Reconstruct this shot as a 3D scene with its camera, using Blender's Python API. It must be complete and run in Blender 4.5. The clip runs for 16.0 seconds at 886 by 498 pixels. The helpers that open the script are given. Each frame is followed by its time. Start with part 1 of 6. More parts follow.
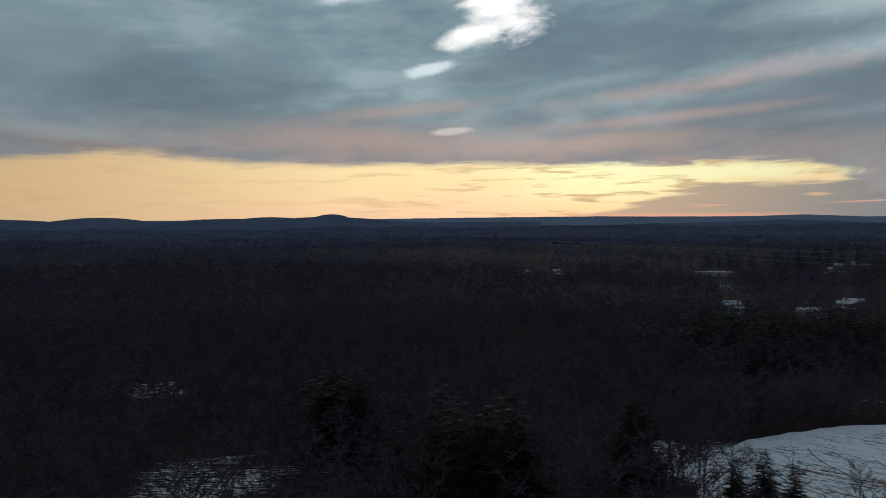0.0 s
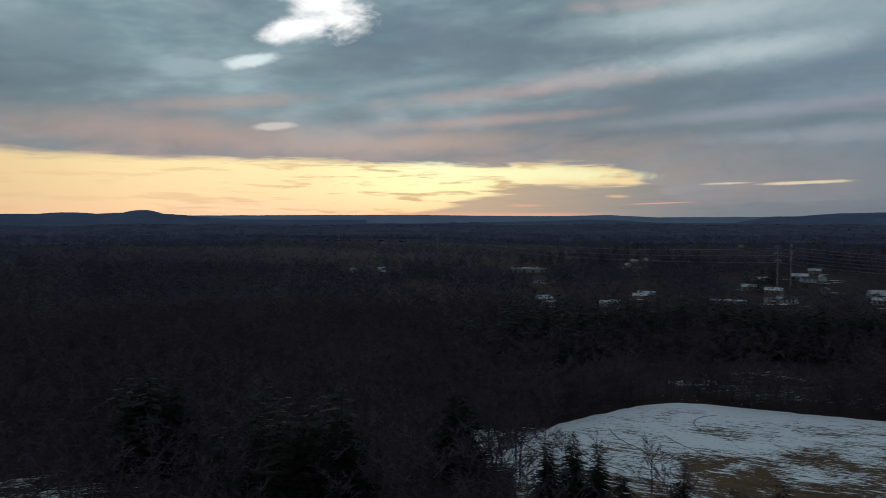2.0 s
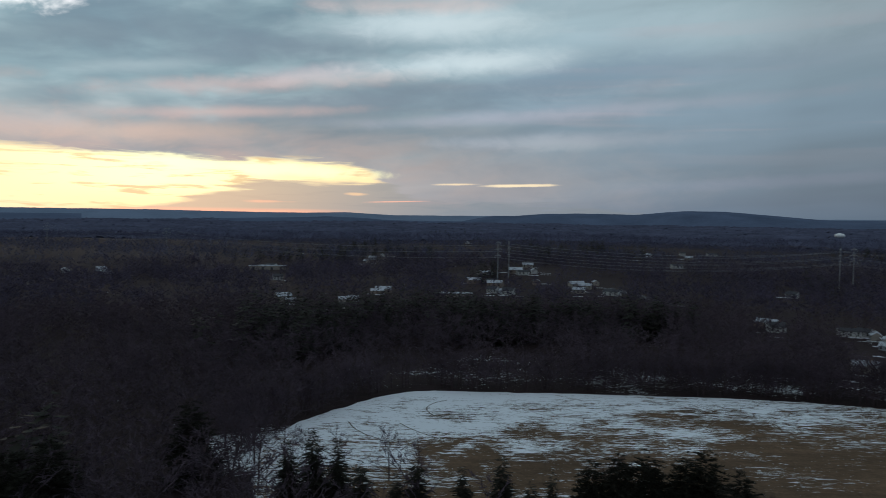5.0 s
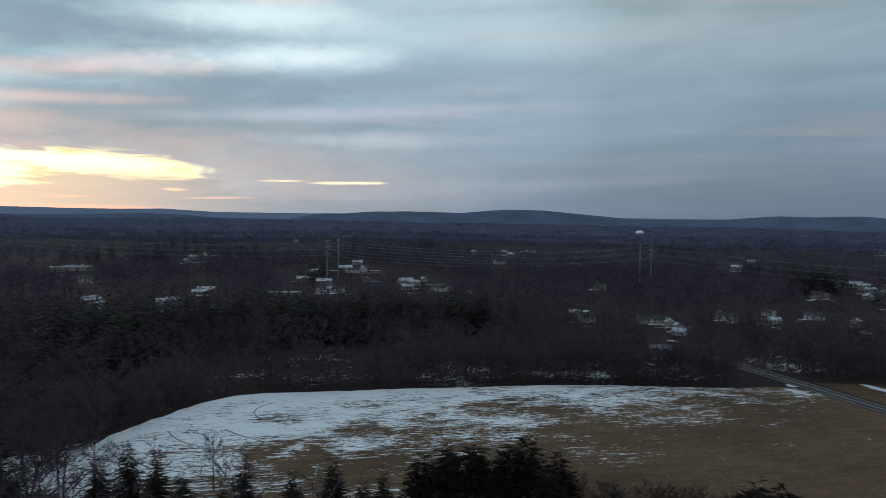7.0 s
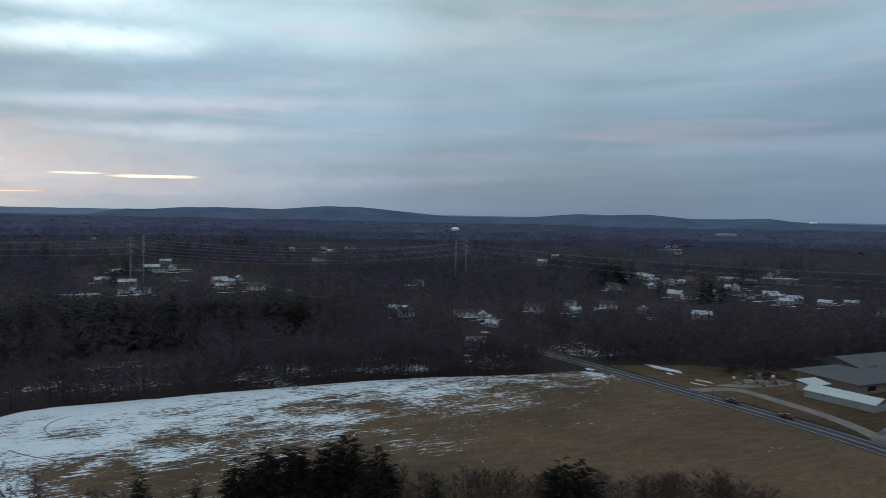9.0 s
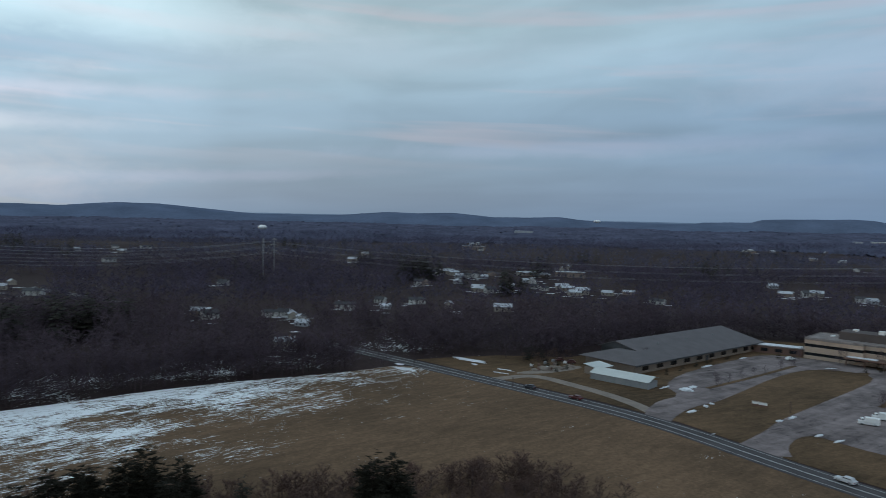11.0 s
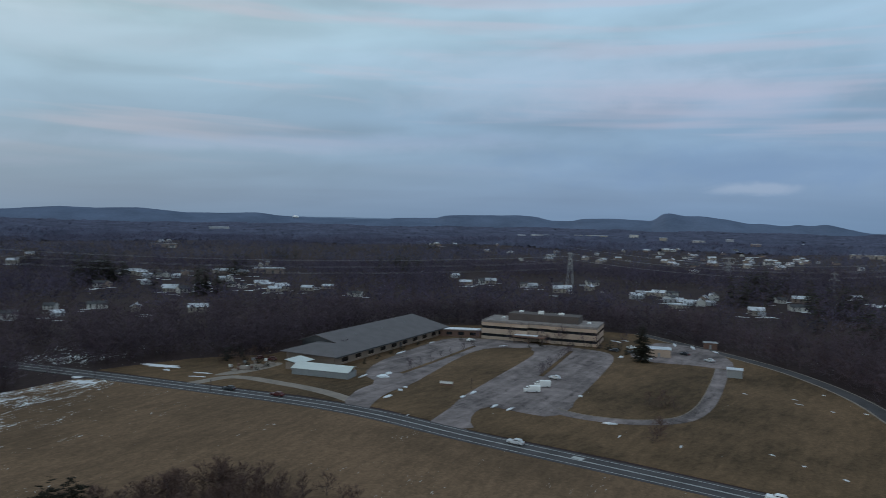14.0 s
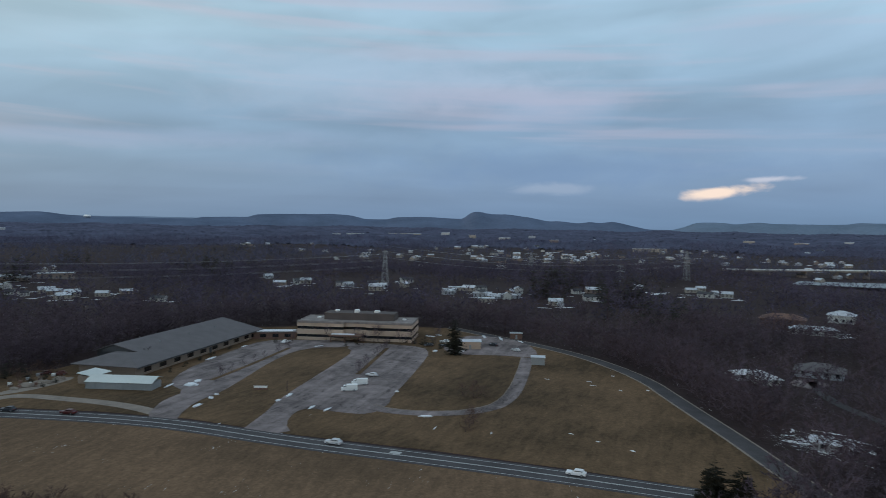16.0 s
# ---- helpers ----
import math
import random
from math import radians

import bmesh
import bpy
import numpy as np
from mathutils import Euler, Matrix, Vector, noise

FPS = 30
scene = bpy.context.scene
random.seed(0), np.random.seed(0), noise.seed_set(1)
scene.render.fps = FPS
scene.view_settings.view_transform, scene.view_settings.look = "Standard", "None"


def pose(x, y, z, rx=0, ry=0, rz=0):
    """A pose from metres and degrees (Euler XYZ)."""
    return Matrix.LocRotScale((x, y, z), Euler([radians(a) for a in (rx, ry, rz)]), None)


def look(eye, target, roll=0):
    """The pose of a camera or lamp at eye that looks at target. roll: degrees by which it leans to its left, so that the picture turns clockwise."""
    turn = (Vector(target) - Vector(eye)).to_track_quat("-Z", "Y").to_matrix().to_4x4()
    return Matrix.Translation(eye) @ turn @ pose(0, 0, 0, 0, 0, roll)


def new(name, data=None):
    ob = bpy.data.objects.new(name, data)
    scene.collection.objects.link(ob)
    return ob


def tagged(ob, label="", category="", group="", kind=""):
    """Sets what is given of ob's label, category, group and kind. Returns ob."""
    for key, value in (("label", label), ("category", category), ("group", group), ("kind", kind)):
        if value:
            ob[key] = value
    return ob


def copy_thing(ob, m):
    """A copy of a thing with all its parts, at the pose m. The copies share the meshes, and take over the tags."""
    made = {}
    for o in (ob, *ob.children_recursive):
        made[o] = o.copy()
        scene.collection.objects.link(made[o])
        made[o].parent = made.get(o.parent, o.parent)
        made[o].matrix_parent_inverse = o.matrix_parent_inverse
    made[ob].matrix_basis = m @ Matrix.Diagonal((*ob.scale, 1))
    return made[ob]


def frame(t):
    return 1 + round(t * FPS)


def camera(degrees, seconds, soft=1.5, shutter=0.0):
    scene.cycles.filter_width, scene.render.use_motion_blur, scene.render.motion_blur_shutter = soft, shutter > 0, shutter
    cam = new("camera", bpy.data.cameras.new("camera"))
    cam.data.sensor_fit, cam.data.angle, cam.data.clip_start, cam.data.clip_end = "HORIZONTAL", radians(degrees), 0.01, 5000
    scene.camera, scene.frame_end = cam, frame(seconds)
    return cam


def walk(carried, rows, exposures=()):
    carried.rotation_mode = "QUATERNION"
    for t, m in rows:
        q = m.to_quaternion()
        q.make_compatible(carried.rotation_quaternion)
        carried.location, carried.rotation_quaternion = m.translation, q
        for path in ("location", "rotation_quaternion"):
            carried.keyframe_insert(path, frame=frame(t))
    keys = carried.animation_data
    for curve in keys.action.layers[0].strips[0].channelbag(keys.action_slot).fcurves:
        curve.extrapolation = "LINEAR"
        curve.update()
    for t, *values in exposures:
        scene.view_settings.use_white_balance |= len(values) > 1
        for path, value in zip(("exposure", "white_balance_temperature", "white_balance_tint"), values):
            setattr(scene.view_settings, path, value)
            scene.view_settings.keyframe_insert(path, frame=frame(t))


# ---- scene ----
# ---- camera and walk ----
PATH = [  # seconds, then the turn about x, y and z in degrees
    (0.0, 87.88, 0.41, 0.00),
    (0.5, 87.74, 0.16, -3.52),
    (1.0, 87.77, 0.27, -7.12),
    (1.5, 87.71, 0.10, -10.61),
    (2.0, 87.67, -0.05, -14.12),
    (2.5, 87.67, -0.13, -17.66),
    (3.0, 87.62, -0.36, -21.16),
    (3.5, 87.64, -0.43, -24.63),
    (4.0, 87.62, -0.57, -28.13),
    (6.5, 87.53, -0.89, -45.40),
    (7.0, 87.56, -0.96, -48.87),
    (7.5, 87.54, -0.98, -52.43),
    (8.0, 87.55, -1.04, -56.08),
    (8.5, 87.55, -1.12, -59.77),
    (9.0, 87.56, -1.16, -63.48),
    (11.5, 87.75, -1.33, -82.88),
    (12.0, 87.80, -1.35, -86.97),
    (12.5, 87.83, -1.32, -91.05),
    (13.0, 87.84, -1.29, -95.05),
    (13.5, 87.85, -1.27, -98.96),
    (14.0, 87.86, -1.23, -103.01),
    (14.5, 87.88, -1.18, -106.99),
    (15.0, 87.92, -1.12, -110.91),
    (15.5, 87.98, -1.03, -114.57),
    (16.0, 88.02, -0.90, -117.99),
]
EYE = (0.0, 0.0, 58.0)
EXPOSURES = [(0.0, -1.0), (2.0, -0.94), (4.0, -0.68), (6.5, -0.22), (9.0, 0.14), (12.0, 0.34), (16.0, 0.38)]
cam = camera(64.36, 16.0, soft=0.6, shutter=0.5)
walk(cam, [(t, pose(*EYE, a, b, c)) for t, a, b, c in PATH], EXPOSURES)


# ---- node helper ----
def lin(r, g, b):
    """Linear colour from 0..255 display values."""
    return tuple(((v / 255 + 0.055) / 1.055) ** 2.4 if v > 10 else v / 255 / 12.92 for v in (r, g, b))


class Nodes:
    """Short ways to write node graphs."""

    def __init__(self, tree):
        self.tree = tree
        tree.nodes.clear()

    def add(self, kind):
        return self.tree.nodes.new(kind)

    def put(self, socket, value):
        if isinstance(value, bpy.types.NodeSocket):
            self.tree.links.new(value, socket)
        elif socket.type == "RGBA":
            socket.default_value = (*value, 1.0) if len(value) == 3 else value
        else:
            socket.default_value = value

    def m(self, op, a, b=0.0, c=0.0, clamp=False):
        n = self.add("ShaderNodeMath")
        n.operation, n.use_clamp = op, clamp
        for s, v in zip(n.inputs, (a, b, c)):
            self.put(s, v)
        return n.outputs[0]

    def step(self, v, lo, hi):
        n = self.add("ShaderNodeMapRange")
        n.interpolation_type = "SMOOTHSTEP"
        for s, x in zip(n.inputs, (v, lo, hi, 0.0, 1.0)):
            self.put(s, x)
        return n.outputs[0]

    def line(self, v, lo, hi, a, b):
        n = self.add("ShaderNodeMapRange")
        for s, x in zip(n.inputs, (v, lo, hi, a, b)):
            self.put(s, x)
        return n.outputs[0]

    def mix(self, fac, a, b, blend="MIX"):
        n = self.add("ShaderNodeMix")
        n.data_type, n.blend_type = "RGBA", blend
        self.put(n.inputs[0], fac), self.put(n.inputs[6], a), self.put(n.inputs[7], b)
        return n.outputs[2]

    def ramp(self, fac, stops):
        n = self.add("ShaderNodeValToRGB")
        e = n.color_ramp.elements
        while len(e) < len(stops):
            e.new(0.5)
        for k, (p, c) in enumerate(stops):
            e[k].position, e[k].color = p, (*c, 1.0)
        self.put(n.inputs[0], fac)
        return n.outputs[0]

    def vec(self, x, y, z):
        n = self.add("ShaderNodeCombineXYZ")
        for s, v in zip(n.inputs, (x, y, z)):
            self.put(s, v)
        return n.outputs[0]

    def noise(self, vec, scale, detail=4.0, rough=0.55, warp=0.0):
        n = self.add("ShaderNodeTexNoise")
        self.put(n.inputs["Vector"], vec)
        for k, v in (("Scale", scale), ("Detail", detail), ("Roughness", rough), ("Distortion", warp)):
            self.put(n.inputs[k], v)
        return n.outputs["Fac"]


# ---- sky ----
SUN_AZ, SUN_EL = 9.0, -1.0
world = bpy.data.worlds.new("dusk_sky")
scene.world = world
world.use_nodes = True
W = Nodes(world.node_tree)
way = W.add("ShaderNodeTexCoord").outputs["Generated"]
sep = W.add("ShaderNodeSeparateXYZ")
W.put(sep.inputs[0], way)
dx, dy, dz = sep.outputs
el = W.m("MULTIPLY", W.m("ARCSINE", dz), 180 / math.pi)
az = W.m("MULTIPLY", W.m("ARCTAN2", dx, dy), 180 / math.pi)
# cloud plane, streets running towards the sunset
up = W.m("ADD", W.m("MAXIMUM", dz, 0.0), 0.07)
px, py = W.m("DIVIDE", dx, up), W.m("DIVIDE", dy, up)
ca, sa = math.cos(radians(8)), math.sin(radians(8))
across = W.m("SUBTRACT", W.m("MULTIPLY", px, ca), W.m("MULTIPLY", py, sa))
along = W.m("ADD", W.m("MULTIPLY", px, sa), W.m("MULTIPLY", py, ca))
n_big = W.noise(W.vec(W.m("MULTIPLY", across, 0.55), W.m("MULTIPLY", along, 0.30), 3.1), 1.0, 2.0, 0.5, 0.5)
tilt = W.m("SUBTRACT", el, W.m("MULTIPLY", az, 0.07))
n_tear = W.noise(W.vec(W.m("MULTIPLY", az, 0.19), W.m("MULTIPLY", tilt, 0.72), 2.2), 1.0, 3.0, 0.5, 0.3)
n_edge = W.noise(W.vec(W.m("MULTIPLY", az, 0.05), W.m("MULTIPLY", el, 0.35), 5.5), 1.0, 5.0, 0.6, 0.5)
n_puff = W.noise(W.vec(W.m("MULTIPLY", az, 0.09), W.m("MULTIPLY", tilt, 0.26), 6.4), 1.0, 4.0, 0.52, 0.6)
n_torn = W.noise(W.vec(W.m("MULTIPLY", az, 0.30), W.m("MULTIPLY", el, 0.55), 3.7), 1.0, 6.0, 0.6, 0.4)
n = W.m("ADD", W.m("MULTIPLY", n_big, 0.46), W.m("MULTIPLY", n_tear, 0.24))
n = W.m("ADD", n, W.m("MULTIPLY", n_puff, 0.30))

# how much of the sunset's colour an azimuth has
off = W.m("ABSOLUTE", W.m("SUBTRACT", az, 2.0))
glow = W.m("SUBTRACT", 1.0, W.step(off, 18.0, 54.0))
elr = W.m("DIVIDE", el, 30.0, clamp=True)


def veil(base, rows, hard=1.7, soft=0.0, warp=1.1):
    """Lays soft-edged pieces of cloud or clear air over the sky: azimuth, elevation, half widths, slope, colour, amount."""
    for oa, oe, wa, we, slope, colour, amount in rows:
        u = W.m("SUBTRACT", az, oa)
        v = W.m("SUBTRACT", W.m("SUBTRACT", el, oe), W.m("MULTIPLY", u, slope))
        u, v = W.m("DIVIDE", u, wa), W.m("DIVIDE", v, we)
        r = W.m("SQRT", W.m("ADD", W.m("MULTIPLY", u, u), W.m("MULTIPLY", v, v)))
        r = W.m("ADD", r, W.m("MULTIPLY", W.m("SUBTRACT", n_tear, 0.5), warp * 0.9))
        r = W.m("ADD", r, W.m("MULTIPLY", W.m("SUBTRACT", n_torn, 0.5), warp * 1.5))
        base = W.mix(W.m("MULTIPLY", W.step(r, hard, soft), amount), base, lin(*colour))
    return base


# cloud deck
deck_dusk = W.ramp(n, [(0.37, lin(90, 113, 127)), (0.46, lin(102, 128, 141)), (0.54, lin(118, 143, 153)), (0.63, lin(144, 166, 174))])
deck_blue = W.ramp(elr, [(0.0, lin(112, 138, 164)), (0.10, lin(120, 149, 175)), (0.28, lin(134, 166, 192)), (0.5, lin(158, 190, 208)), (1.0, lin(150, 174, 192))])
calm = W.line(el, 1.0, 9.0, 0.3, 1.0)
n_soft = W.noise(W.vec(W.m("MULTIPLY", az, 0.055), W.m("MULTIPLY", tilt, 0.34), 4.4), 1.0, 2.5, 0.45, 0.4)
n_blue = W.m("ADD", W.m("MULTIPLY", n_big, 0.35), W.m("ADD", W.m("MULTIPLY", n_soft, 0.40), W.m("MULTIPLY", n_puff, 0.25)))
var = W.m("ADD", 1.0, W.m("MULTIPLY", calm, W.line(n_blue, 0.36, 0.64, -0.20, 0.20)))
deck_blue = W.mix(1.0, deck_blue, W.vec(var, var, var), "MULTIPLY")
n_streak = W.noise(W.vec(W.m("MULTIPLY", az, 0.035), W.m("MULTIPLY", W.m("ADD", el, W.m("MULTIPLY", az, 0.02)), 0.55), 9.4), 1.0, 3.0, 0.5, 0.3)
deck_blue = W.mix(W.m("MULTIPLY", W.step(n_streak, 0.50, 0.68), W.m("MULTIPLY", W.step(el, 3.0, 8.0), 0.32)), deck_blue, lin(194, 186, 200))
deck_blue = W.mix(W.m("SUBTRACT", 1.0, W.step(az, 55.0, 130.0)), deck_blue, W.mix(1.0, deck_blue, (1.15, 1.03, 0.95), "MULTIPLY"))
deck = W.mix(glow, deck_blue, deck_dusk)
mauve = W.m("MULTIPLY", W.m("MULTIPLY", W.step(el, 10.0, 4.5), glow), W.line(n_tear, 0.35, 0.65, 0.35, 1.0))
deck = W.mix(W.m("MULTIPLY", mauve, 0.75), deck, lin(164, 146, 144))
DARK = [
    (-19.0, 9.6, 14.0, 2.6, -0.058, (98, 112, 124), 0.5),
    (-2.6, 16.2, 4.4, 2.6, 0.186, (90, 110, 124), 0.4),
    (9.5, 15.4, 4.0, 3.0, 0.10, (96, 116, 130), 0.4),
    (6.0, 12.6, 7.0, 1.1, 0.12, (100, 116, 128), 0.45),
    (15.0, 13.9, 7.3, 2.8, 0.156, (98, 116, 130), 0.5),
    (25.0, 8.5, 9.9, 1.6, 0.109, (104, 118, 130), 0.6),
    (-26.8, 5.9, 6.1, 0.55, -0.072, (142, 126, 124), 0.6),
    (24.0, 13.2, 8.0, 1.4, 0.08, (104, 121, 136), 0.7),
    (31.0, 9.4, 12.0, 1.1, 0.075, (112, 129, 145), 0.6),
    (46.0, 11.0, 7.0, 1.6, 0.08, (112, 138, 158), 0.6),
    (53.9, 11.6, 11.5, 1.1, -0.017, (130, 156, 178), 0.5),
]
LIGHT = [
    (-29.9, 11.9, 3.6, 1.8, -0.008, (132, 152, 162), 0.7),
    (-15.0, 13.0, 3.8, 1.4, -0.049, (122, 142, 152), 0.6),
    (-28.9, 6.7, 5.0, 0.6, -0.084, (162, 170, 172), 0.6),
    (27.0, 11.0, 5.0, 0.5, 0.11, (160, 182, 190), 0.7),
    (37.6, 12.3, 7.0, 0.9, 0.05, (206, 222, 228), 0.8),
    (35.0, 15.2, 8.0, 1.2, 0.05, (200, 216, 222), 0.75),
    (44.2, 6.1, 4.0, 0.46, -0.033, (156, 172, 182), 0.6),
    (58.8, 14.7, 6.5, 1.7, -0.041, (176, 206, 216), 0.6),
    (63.0, 14.6, 11.7, 1.3, 0.002, (186, 202, 214), 0.5),
    (12.0, 11.0, 4.0, 0.45, 0.12, (142, 160, 168), 0.6),
    (34.0, 2.6, 16.0, 2.4, 0.0, (186, 178, 178), 0.36),
]
PINK = [
    (-6.5, 6.6, 12.0, 1.2, -0.023, (182, 156, 146), 0.55),
    (21.0, 10.3, 9.5, 0.6, 0.09, (186, 164, 162), 0.6),
    (18.0, 8.0, 8.3, 0.4, 0.06, (186, 162, 158), 0.6),
    (-3.0, 9.0, 6.0, 0.5, 0.08, (178, 156, 150), 0.55),
    (33.0, 16.6, 7.0, 0.6, 0.04, (204, 182, 178), 0.5),
    (12.0, 6.2, 8.0, 0.7, 0.05, (196, 168, 152), 0.45),
    (44.9, 6.3, 9.1, 0.55, 0.015, (172, 180, 194), 0.5),
    (41.3, 8.1, 11.8, 0.46, 0.043, (170, 174, 190), 0.5),
    (51.4, 8.9, 12.5, 0.46, 0.041, (172, 180, 196), 0.5),
    (24.0, 11.2, 4.5, 0.6, 0.11, (190, 184, 190), 0.4),
]
RIGHT = [
    (88.0, 5.7, 15.1, 0.5, 0.020, (154, 174, 198), 0.6),
    (63.0, 3.2, 9.9, 0.4, 0.052, (150, 164, 186), 0.5),
    (113.2, 10.5, 11.8, 1.4, 0.044, (168, 182, 200), 0.5),
    (69.7, 12.6, 15.8, 1.4, 0.040, (172, 192, 208), 0.5),
    (96.8, 6.4, 13.8, 0.55, 0.030, (146, 168, 194), 0.5),
    (111.3, 12.2, 15.5, 1.2, -0.025, (168, 192, 212), 0.5),
    (123.1, 9.9, 8.9, 0.8, -0.03, (170, 178, 198), 0.5),
    (142.0, 14.1, 9.3, 1.4, -0.10, (158, 184, 206), 0.5),
    (127.7, 4.6, 17.2, 1.4, -0.004, (108, 142, 178), 0.5),
]
for rows in (DARK, LIGHT, PINK, RIGHT):
    deck = veil(deck, rows)

# clear strip under the deck, with bars of thin cloud in it
strip = W.ramp(W.m("DIVIDE", el, 8.0, clamp=True), [(0.0, lin(250, 192, 166)), (0.06, lin(254, 212, 172)), (0.28, lin(255, 224, 174)), (0.55, lin(255, 234, 178)), (1.0, lin(252, 232, 190))])
strip = W.mix(W.step(W.m("ABSOLUTE", W.m("SUBTRACT", az, 14.0)), 14.0, 0.0), strip, W.mix(W.step(el, 0.5, 3.0), lin(255, 220, 166), lin(255, 252, 194)))
strip = W.mix(W.step(az, 6.0, -34.0), strip, lin(232, 198, 152))
n_bar = W.noise(W.vec(W.m("MULTIPLY", az, 0.22), W.m("MULTIPLY", el, 2.2), 8.2), 1.0, 4.0, 0.55, 0.4)
bars = W.m("MULTIPLY", W.step(n_bar, 0.51, 0.64), W.line(az, -14.0, 10.0, 0.2, 1.0))
strip = W.mix(W.m("MULTIPLY", bars, 0.8), strip, lin(198, 168, 132))
grey_low = W.mix(W.step(az, 14.0, 40.0), lin(186, 168, 146), lin(122, 140, 154))
low_top = W.line(az, 9.0, 21.0, -0.2, 2.9)
low = W.step(W.m("ADD", W.m("SUBTRACT", low_top, el), W.m("MULTIPLY", W.m("SUBTRACT", n_bar, 0.5), 1.6)), -0.25, 0.35)
strip = W.mix(W.m("MULTIPLY", low, 0.95), strip, grey_low)
rise = W.m("SUBTRACT", 1.0, W.step(W.m("ABSOLUTE", W.m("ADD", az, 24.0)), 0.0, 11.0))
edge = W.m("ADD", W.line(az, -20.0, 30.0, 4.45, 4.35), W.m("MULTIPLY", rise, 0.9))
edge = W.m("SUBTRACT", edge, W.m("MULTIPLY", W.step(az, 27.0, 34.0), 3.4))
edge = W.m("SUBTRACT", edge, W.m("MULTIPLY", W.step(W.m("ABSOLUTE", W.m("SUBTRACT", az, 5.0)), 40.0, 75.0), 9.0))
edge = W.m("ADD", edge, W.m("MULTIPLY", W.m("SUBTRACT", n_edge, 0.5), 1.8))
edge = W.m("ADD", edge, W.m("MULTIPLY", W.m("SUBTRACT", n_bar, 0.5), W.line(az, -10.0, 15.0, 1.0, 2.4)))
cover = W.step(W.m("SUBTRACT", el, edge), -0.30, 0.55)
sky = W.mix(W.m("SUBTRACT", 1.0, cover), deck, strip)

# openings in the deck and lit bars
GAPS = [
    (4.8, 18.4, 3.2, 3.2, 0.0, (255, 255, 255), 1.0),
    (3.0, 14.9, 2.3, 0.9, 0.22, (255, 255, 255), 1.0),
    (-0.9, 12.2, 1.9, 0.42, 0.20, (222, 236, 238), 0.8),
    (0.8, 7.4, 1.5, 0.26, 0.08, (226, 220, 212), 0.5),
    (-8.0, 17.7, 2.6, 0.7, 0.0, (216, 232, 234), 0.7),
]
BARS = [
    (20.0, 3.8, 8.0, 0.42, -0.035, (255, 252, 200), 1.0),
    (41.3, 2.75, 2.3, 0.09, 0.02, (255, 236, 200), 0.95),
    (36.2, 2.8, 1.3, 0.07, 0.02, (250, 226, 190), 0.8),
    (31.5, 1.35, 1.9, 0.045, 0.03, (250, 186, 162), 0.8),
    (28.0, 1.9, 0.6, 0.09, 0.0, (250, 206, 160), 0.6),
    (21.5, 1.2, 1.6, 0.09, 0.0, (236, 180, 150), 0.7),
    (139.4, 2.85, 2.9, 0.40, 0.11, (246, 226, 206), 1.0),
    (142.6, 3.7, 2.2, 0.2, 0.04, (206, 210, 218), 0.7),
    (127.0, 3.0, 3.0, 0.35, 0.0, (160, 178, 196), 0.5),
]
sky = veil(sky, GAPS, 1.5, 0.5, 1.5)
sky = veil(sky, BARS, 1.6, 0.3, 1.6)
rim = W.m("MULTIPLY", W.step(el, 0.75, 0.35), W.m("MULTIPLY", W.step(az, 4.0, 12.0), W.step(az, 30.0, 22.0)))
sky = W.mix(W.m("MULTIPLY", rim, 0.8), sky, lin(252, 178, 146))
gain = W.line(W.m("ABSOLUTE", W.m("SUBTRACT", az, 2.0)), 10.0, 60.0, 2.0, 0.98)
gain = W.m("SUBTRACT", gain, W.m("MULTIPLY", W.step(az, 50.0, 82.0), 0.19))
blue = W.m("ADD", 1.0, W.m("MULTIPLY", W.step(az, 70.0, 125.0), 0.06))
sky = W.mix(1.0, sky, W.vec(gain, gain, W.m("MULTIPLY", gain, blue)), "MULTIPLY")
below = W.step(el, -0.3, -2.0)
sky = W.mix(below, sky, (0.03, 0.03, 0.035))
air = W.add("ShaderNodeTexSky")
air.sky_type, air.sun_disc, air.sun_elevation, air.sun_rotation = "NISHITA", False, radians(SUN_EL), radians(SUN_AZ)
bg_air, bg_cloud = W.add("ShaderNodeBackground"), W.add("ShaderNodeBackground")
W.put(bg_air.inputs[0], air.outputs[0]), W.put(bg_air.inputs[1], 0.05)
W.put(bg_cloud.inputs[0], sky), W.put(bg_cloud.inputs[1], 1.0)
both = W.add("ShaderNodeAddShader")
W.put(both.inputs[0], bg_air.outputs[0]), W.put(both.inputs[1], bg_cloud.outputs[0])
W.put(W.add("ShaderNodeOutputWorld").inputs[0], both.outputs[0])

sun = new("sun", bpy.data.lights.new("sun", "SUN"))
sun.data.energy, sun.data.angle, sun.data.color = 0.5, radians(12), (1.0, 0.84, 0.74)
sun.matrix_world = look((0, 0, 300), (-math.sin(radians(SUN_AZ)) * 100, -math.cos(radians(SUN_AZ)) * 100, 300 - 100 * math.tan(radians(3.0))))


